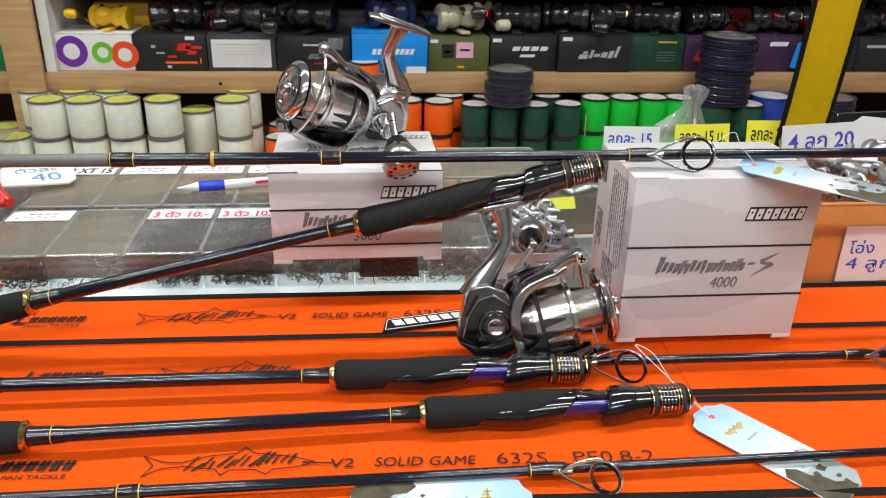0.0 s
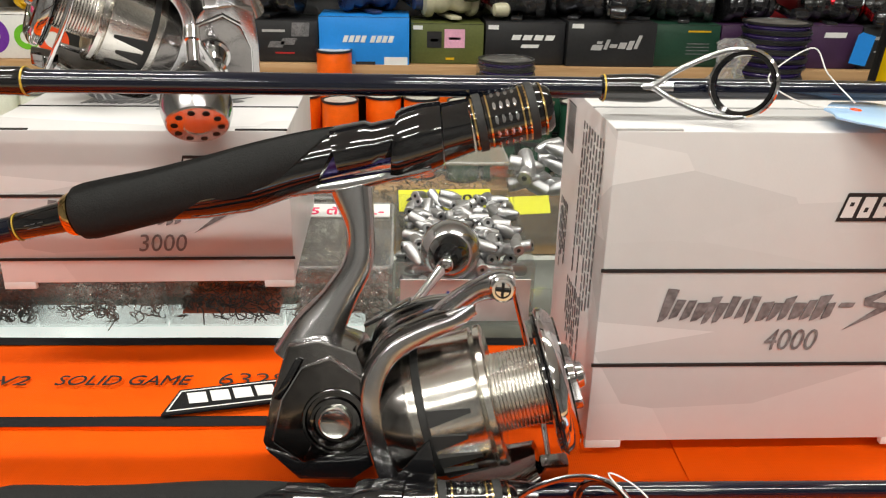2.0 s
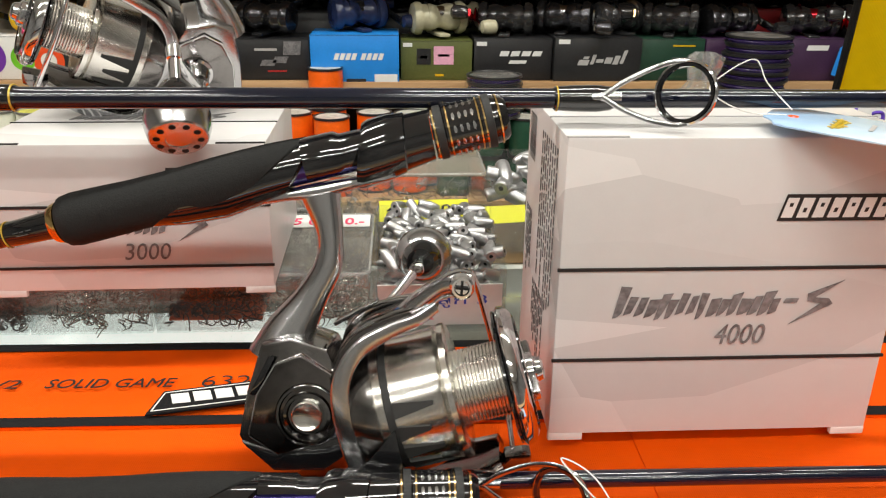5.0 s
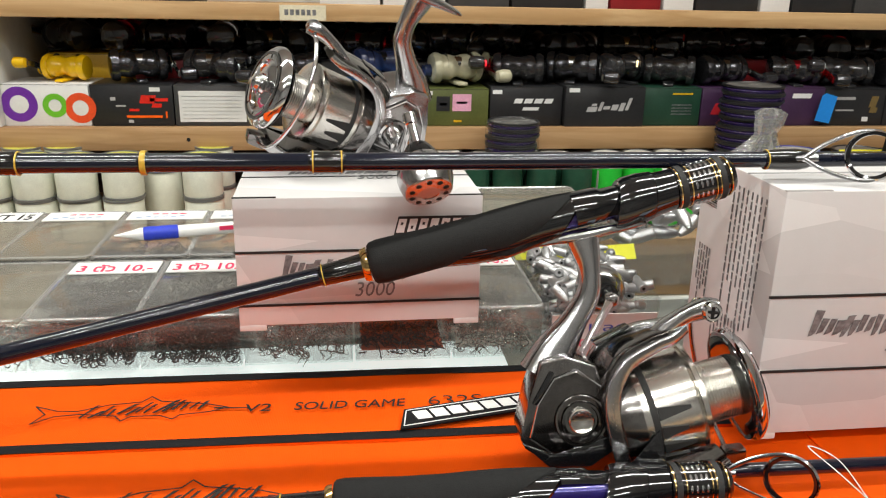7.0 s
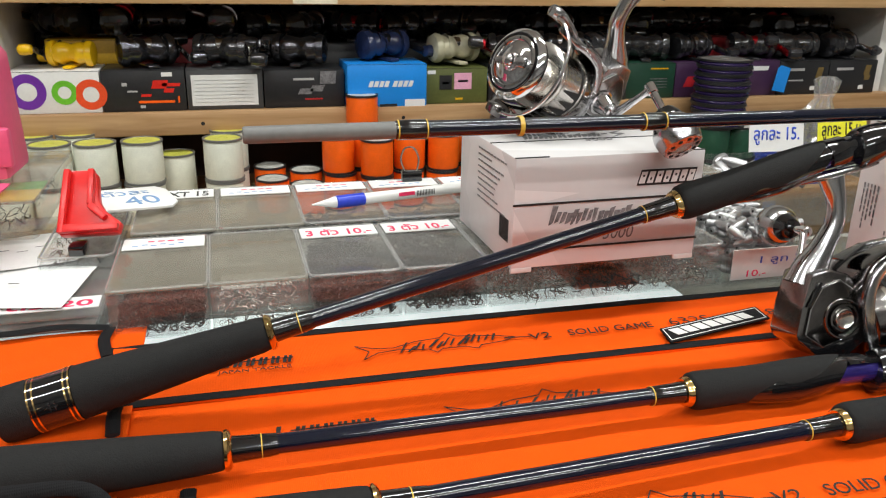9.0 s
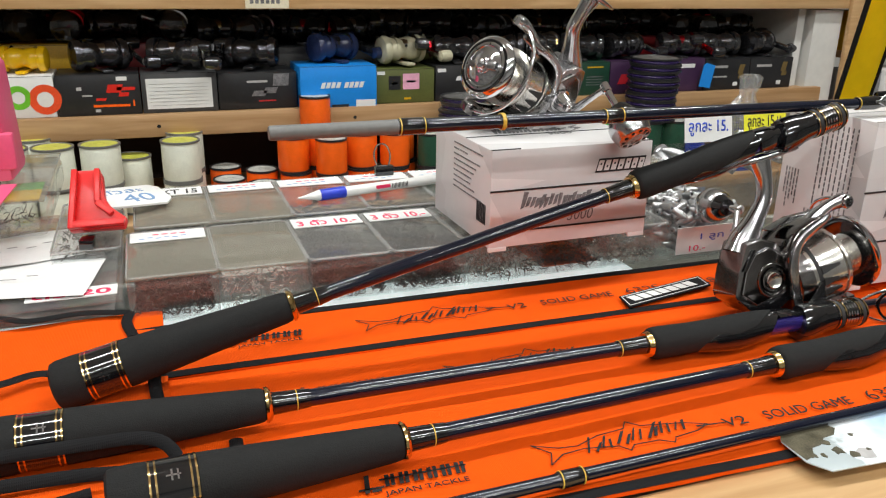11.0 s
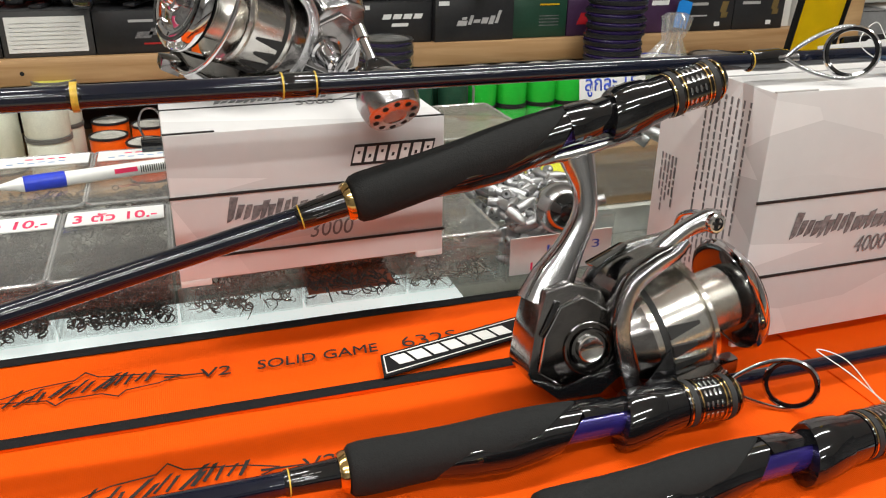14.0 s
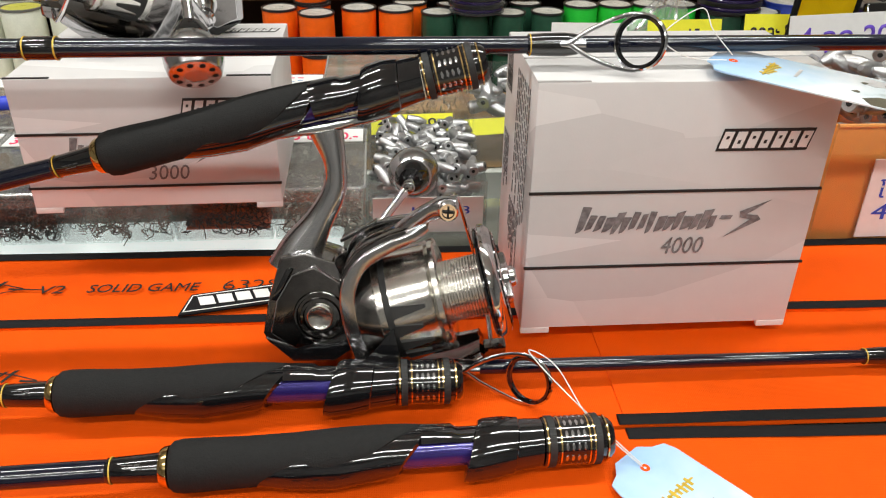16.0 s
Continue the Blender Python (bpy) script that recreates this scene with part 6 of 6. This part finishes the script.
for key, bd, ac, lab in (("dark", DARKBODY, SILVER, "black baitcasting reel on a carton"), ("steel", STEELBODY, SILVER, "steel grey baitcasting reel on a carton"), ("red", DARKBODY, REDTRIM, "black baitcasting reel with red trim on a carton"),
                         ("gold", DARKBODY, GOLDTRIM, "black baitcasting reel with gold trim on a carton"), ("cream", CREAMBODY, SILVER, "cream baitcasting reel on an olive carton"), ("navy", BLUEBODY, STEELBODY, "navy baitcasting reel on a blue carton")):
    proto[key] = (bd, ac, lab)
first = {}
rnd = random.Random(21)


def put_reel(key, x, y, z, turn):
    m = pose(x, y, z, 0, 0, turn)
    if key in first:
        return copy_thing(first[key], m)
    bd, ac, lab = proto[key]
    first[key] = low_reel(m, bd, ac, lab, 1.32)
    return first[key]


for key, x, turn in (("steel", -.36, 20), ("dark", -.235, -15), ("steel", -.10, 160), ("navy", .05, 25), ("cream", .185, 15), ("red", .30, 170), ("steel", .40, -20), ("dark", .49, 30), ("gold", .585, 160), ("steel", .685, 15), ("red", .83, -10), ("dark", .935, 170), ("steel", 1.045, 20)):
    z = Z1 + {"navy": .008}.get(key, .0008) + (.003 if .377 < x < .522 else 0)
    put_reel(key, x, SY + .048, z, turn)
for i, x in enumerate(np.linspace(-.50, 1.06, 19)):
    key = ("dark", "red", "steel", "dark", "gold", "dark", "red", "steel")[i % 8]
    col = [w for a, b2, c2, w in BACKC if a - .008 <= x <= b2 + .008]
    z = (.983 if col and col[0] in ("yellow", "dark red", "olive green") else .973)
    put_reel(key, float(x) + rnd.uniform(-.01, .01), SY + .17, z, rnd.uniform(-40, 220))
for i, x in enumerate(np.linspace(-.52, 1.05, 15)):
    k2 = ("dark", "red", "dark", "steel", "dark")[i % 5]
    put_reel(k2, float(x), SY + .30, .9835, rnd.uniform(-40, 220))
    carton(float(x) - .05, float(x) + .05, .8727, .9827, (BLACK_CARD, DGREY_CARD, RED_CARD, BLACK_CARD, GREEN_CARD)[i % 5], "dark reel carton deep on the shelf", y=SY + .245, depth=.12)


# ---- line spools below the shelf ----
def line_spool(x, y, z, line, top, rim, R, H, label, group):
    s = thing("line_spool", label, "line spool", pose(x, y, z), group=group)
    up = pose(0, 0, 0, 0, -90, 0)
    part("line", lathe([(.003, R * .93), (.006, R * .965), (H * .5, R * .975), (H - .006, R * .965), (H - .003, R * .93)], 32), line, s, "wound fishing line", m=up)
    part("flange", lathe([(0, R * .9), (0, R), (.003, R), (.0034, R * .9)], 32), rim, s, m=up)
    part("flange", lathe([(H - .0034, R * .9), (H - .003, R), (H, R), (H + .0004, R * .93), (H - .0015, R * .90), (H - .0015, 0)], 32), rim, s, m=up)
    part("label_disc", lathe([(H - .0014, R * .88), (H - .0008, R * .86), (H - .0008, R * .26), (H - .003, R * .24), (H - .003, 0)], 32), top, s, "printed label disc", m=up)
    return s


def stack(x, y, tiers, line, top, rim, R, H, label, group, z=.7032):
    s = line_spool(x, y, z, line, top, rim, R, H, label, group)
    for i in range(1, tiers):
        copy_thing(s, pose(x + rnd.uniform(-.003, .003), y + rnd.uniform(-.003, .003), z + i * (H + .0006), 0, 0, rnd.uniform(0, 360)))


WLAB, OLAB, GLAB, LLAB = "milky white line spool with a yellow label disc", "orange line spool with a pale label disc", "dark green line spool with a pale label disc", "bright green line spool with a pale label disc"
for x in (-.575, -.507, -.440, -.372, -.245):
    stack(x, 1.475, 2, LINE_WHITE, SPOOL_YELLOW, SPOOL_GREY, .0325, .0690, WLAB, "white line spools")
for x in (-.615, -.545, -.478, -.235):
    stack(x, 1.55, 2, LINE_WHITE, SPOOL_YELLOW, SPOOL_GREY, .0325, .0690, WLAB, "white line spools")
for x, y in ((-.325, 1.55), (-.645, 1.48), (-.685, 1.55)):
    stack(x, y, 1, LINE_WHITE, SPOOL_YELLOW, SPOOL_GREY, .0325, .100 if x > -.4 else .069, WLAB, "white line spools")
for x, y, t in ((-.166, 1.50, 1), (-.105, 1.53, 1), (-.166, 1.57, 1), (-.112, 1.45, 1)):
    stack(x, y, t, LINE_ORANGE, SPOOL_PALE, SPOOL_BLACK, .029, .066 if y > 1.5 else .060, OLAB, "orange line spools")
for x, y, t in ((-.048, 1.50, 2), (.012, 1.465, 2), (.075, 1.50, 2), (.135, 1.49, 2), (.0, 1.535, 3), (.165, 1.54, 2)):
    stack(x, y, t, LINE_ORANGE, SPOOL_PALE, SPOOL_BLACK, .029, .0645, OLAB, "orange line spools")
for x in (.205, .263, .322, .382):
    stack(x, 1.475, 2, LINE_GREEN, SPOOL_PALE, SPOOL_BLACK, .0275, .0635, GLAB, "green line spools")
for x in (.235, .30, .36):
    stack(x, 1.54, 2, LINE_GREEN, SPOOL_PALE, SPOOL_BLACK, .0275, .0635, GLAB, "green line spools")
for x, y in ((.442, 1.50), (.502, 1.50), (.560, 1.505), (.615, 1.50)):
    stack(x, y, 2, LINE_LIME, SPOOL_PALE, SPOOL_BLACK, .029, .0665, LLAB, "bright green line spools")
for x in (.205, .402):
    tagged(part("spool_label", lathe([(-.02, .0279), (.02, .0279)], 8, arc=(math.pi * .94, math.pi * 1.18)), PAPER, m=pose(x - .008, 1.475, .79, 0, -90, 0)), "white paper label on a spool of line", "label")
for x in (.68, .735):
    stack(x, 1.475, 2, LINE_GREEN, SPOOL_PALE, SPOOL_BLACK, .036, .0635, GLAB, "green line spools")
stack(.800, 1.50, 2, LINE_BLUE, SPOOL_PALE, LINE_BLUE, .04, .068, "deep blue line spool", "blue line spools")
PSTACK = "flat dark purple spool of braided line in a wrapped stack"
stack(.268, 1.478, 5, LINE_PURPLE, SPOOL_DARK, SPOOL_BLACK, .044, .0125, PSTACK, "purple spools", z=.8315)
stack(.690, 1.485, 9, LINE_PURPLE, SPOOL_DARK, SPOOL_BLACK, .052, .0135, PSTACK, "purple spools", z=.8315)
stack(.905, 1.47, 5, LINE_PURPLE, SPOOL_DARK, SPOOL_BLACK, .05, .0135, PSTACK, "purple spools", z=.775)
stack(.905, 1.47, 1, LINE_BLUE, SPOOL_PALE, SPOOL_BLACK, .05, .071, "deep blue line spool", "blue line spools")
wrap = thing("film_wrap", "clear shrink film round a stack of purple spools", "wrap", pose(.268, 1.478, .8318))
part("film", lathe([(0, .0455), (.063, .0455), (.066, .03)], 40, warp=lambda x, r, a: (r * (1 + .02 * math.sin(9 * a)) * math.cos(a), r * (1 + .02 * math.sin(7 * a + x * 90)) * math.sin(a), x)), PLASTIC, wrap)

# clear panes let the shop light through
for o in scene.objects:
    if o.type == "MESH" and o.data.materials and o.data.materials[0] in (PLASTIC, LIDP, LIDB, RIMP, FILM, GLASS):
        o.visible_shadow = False
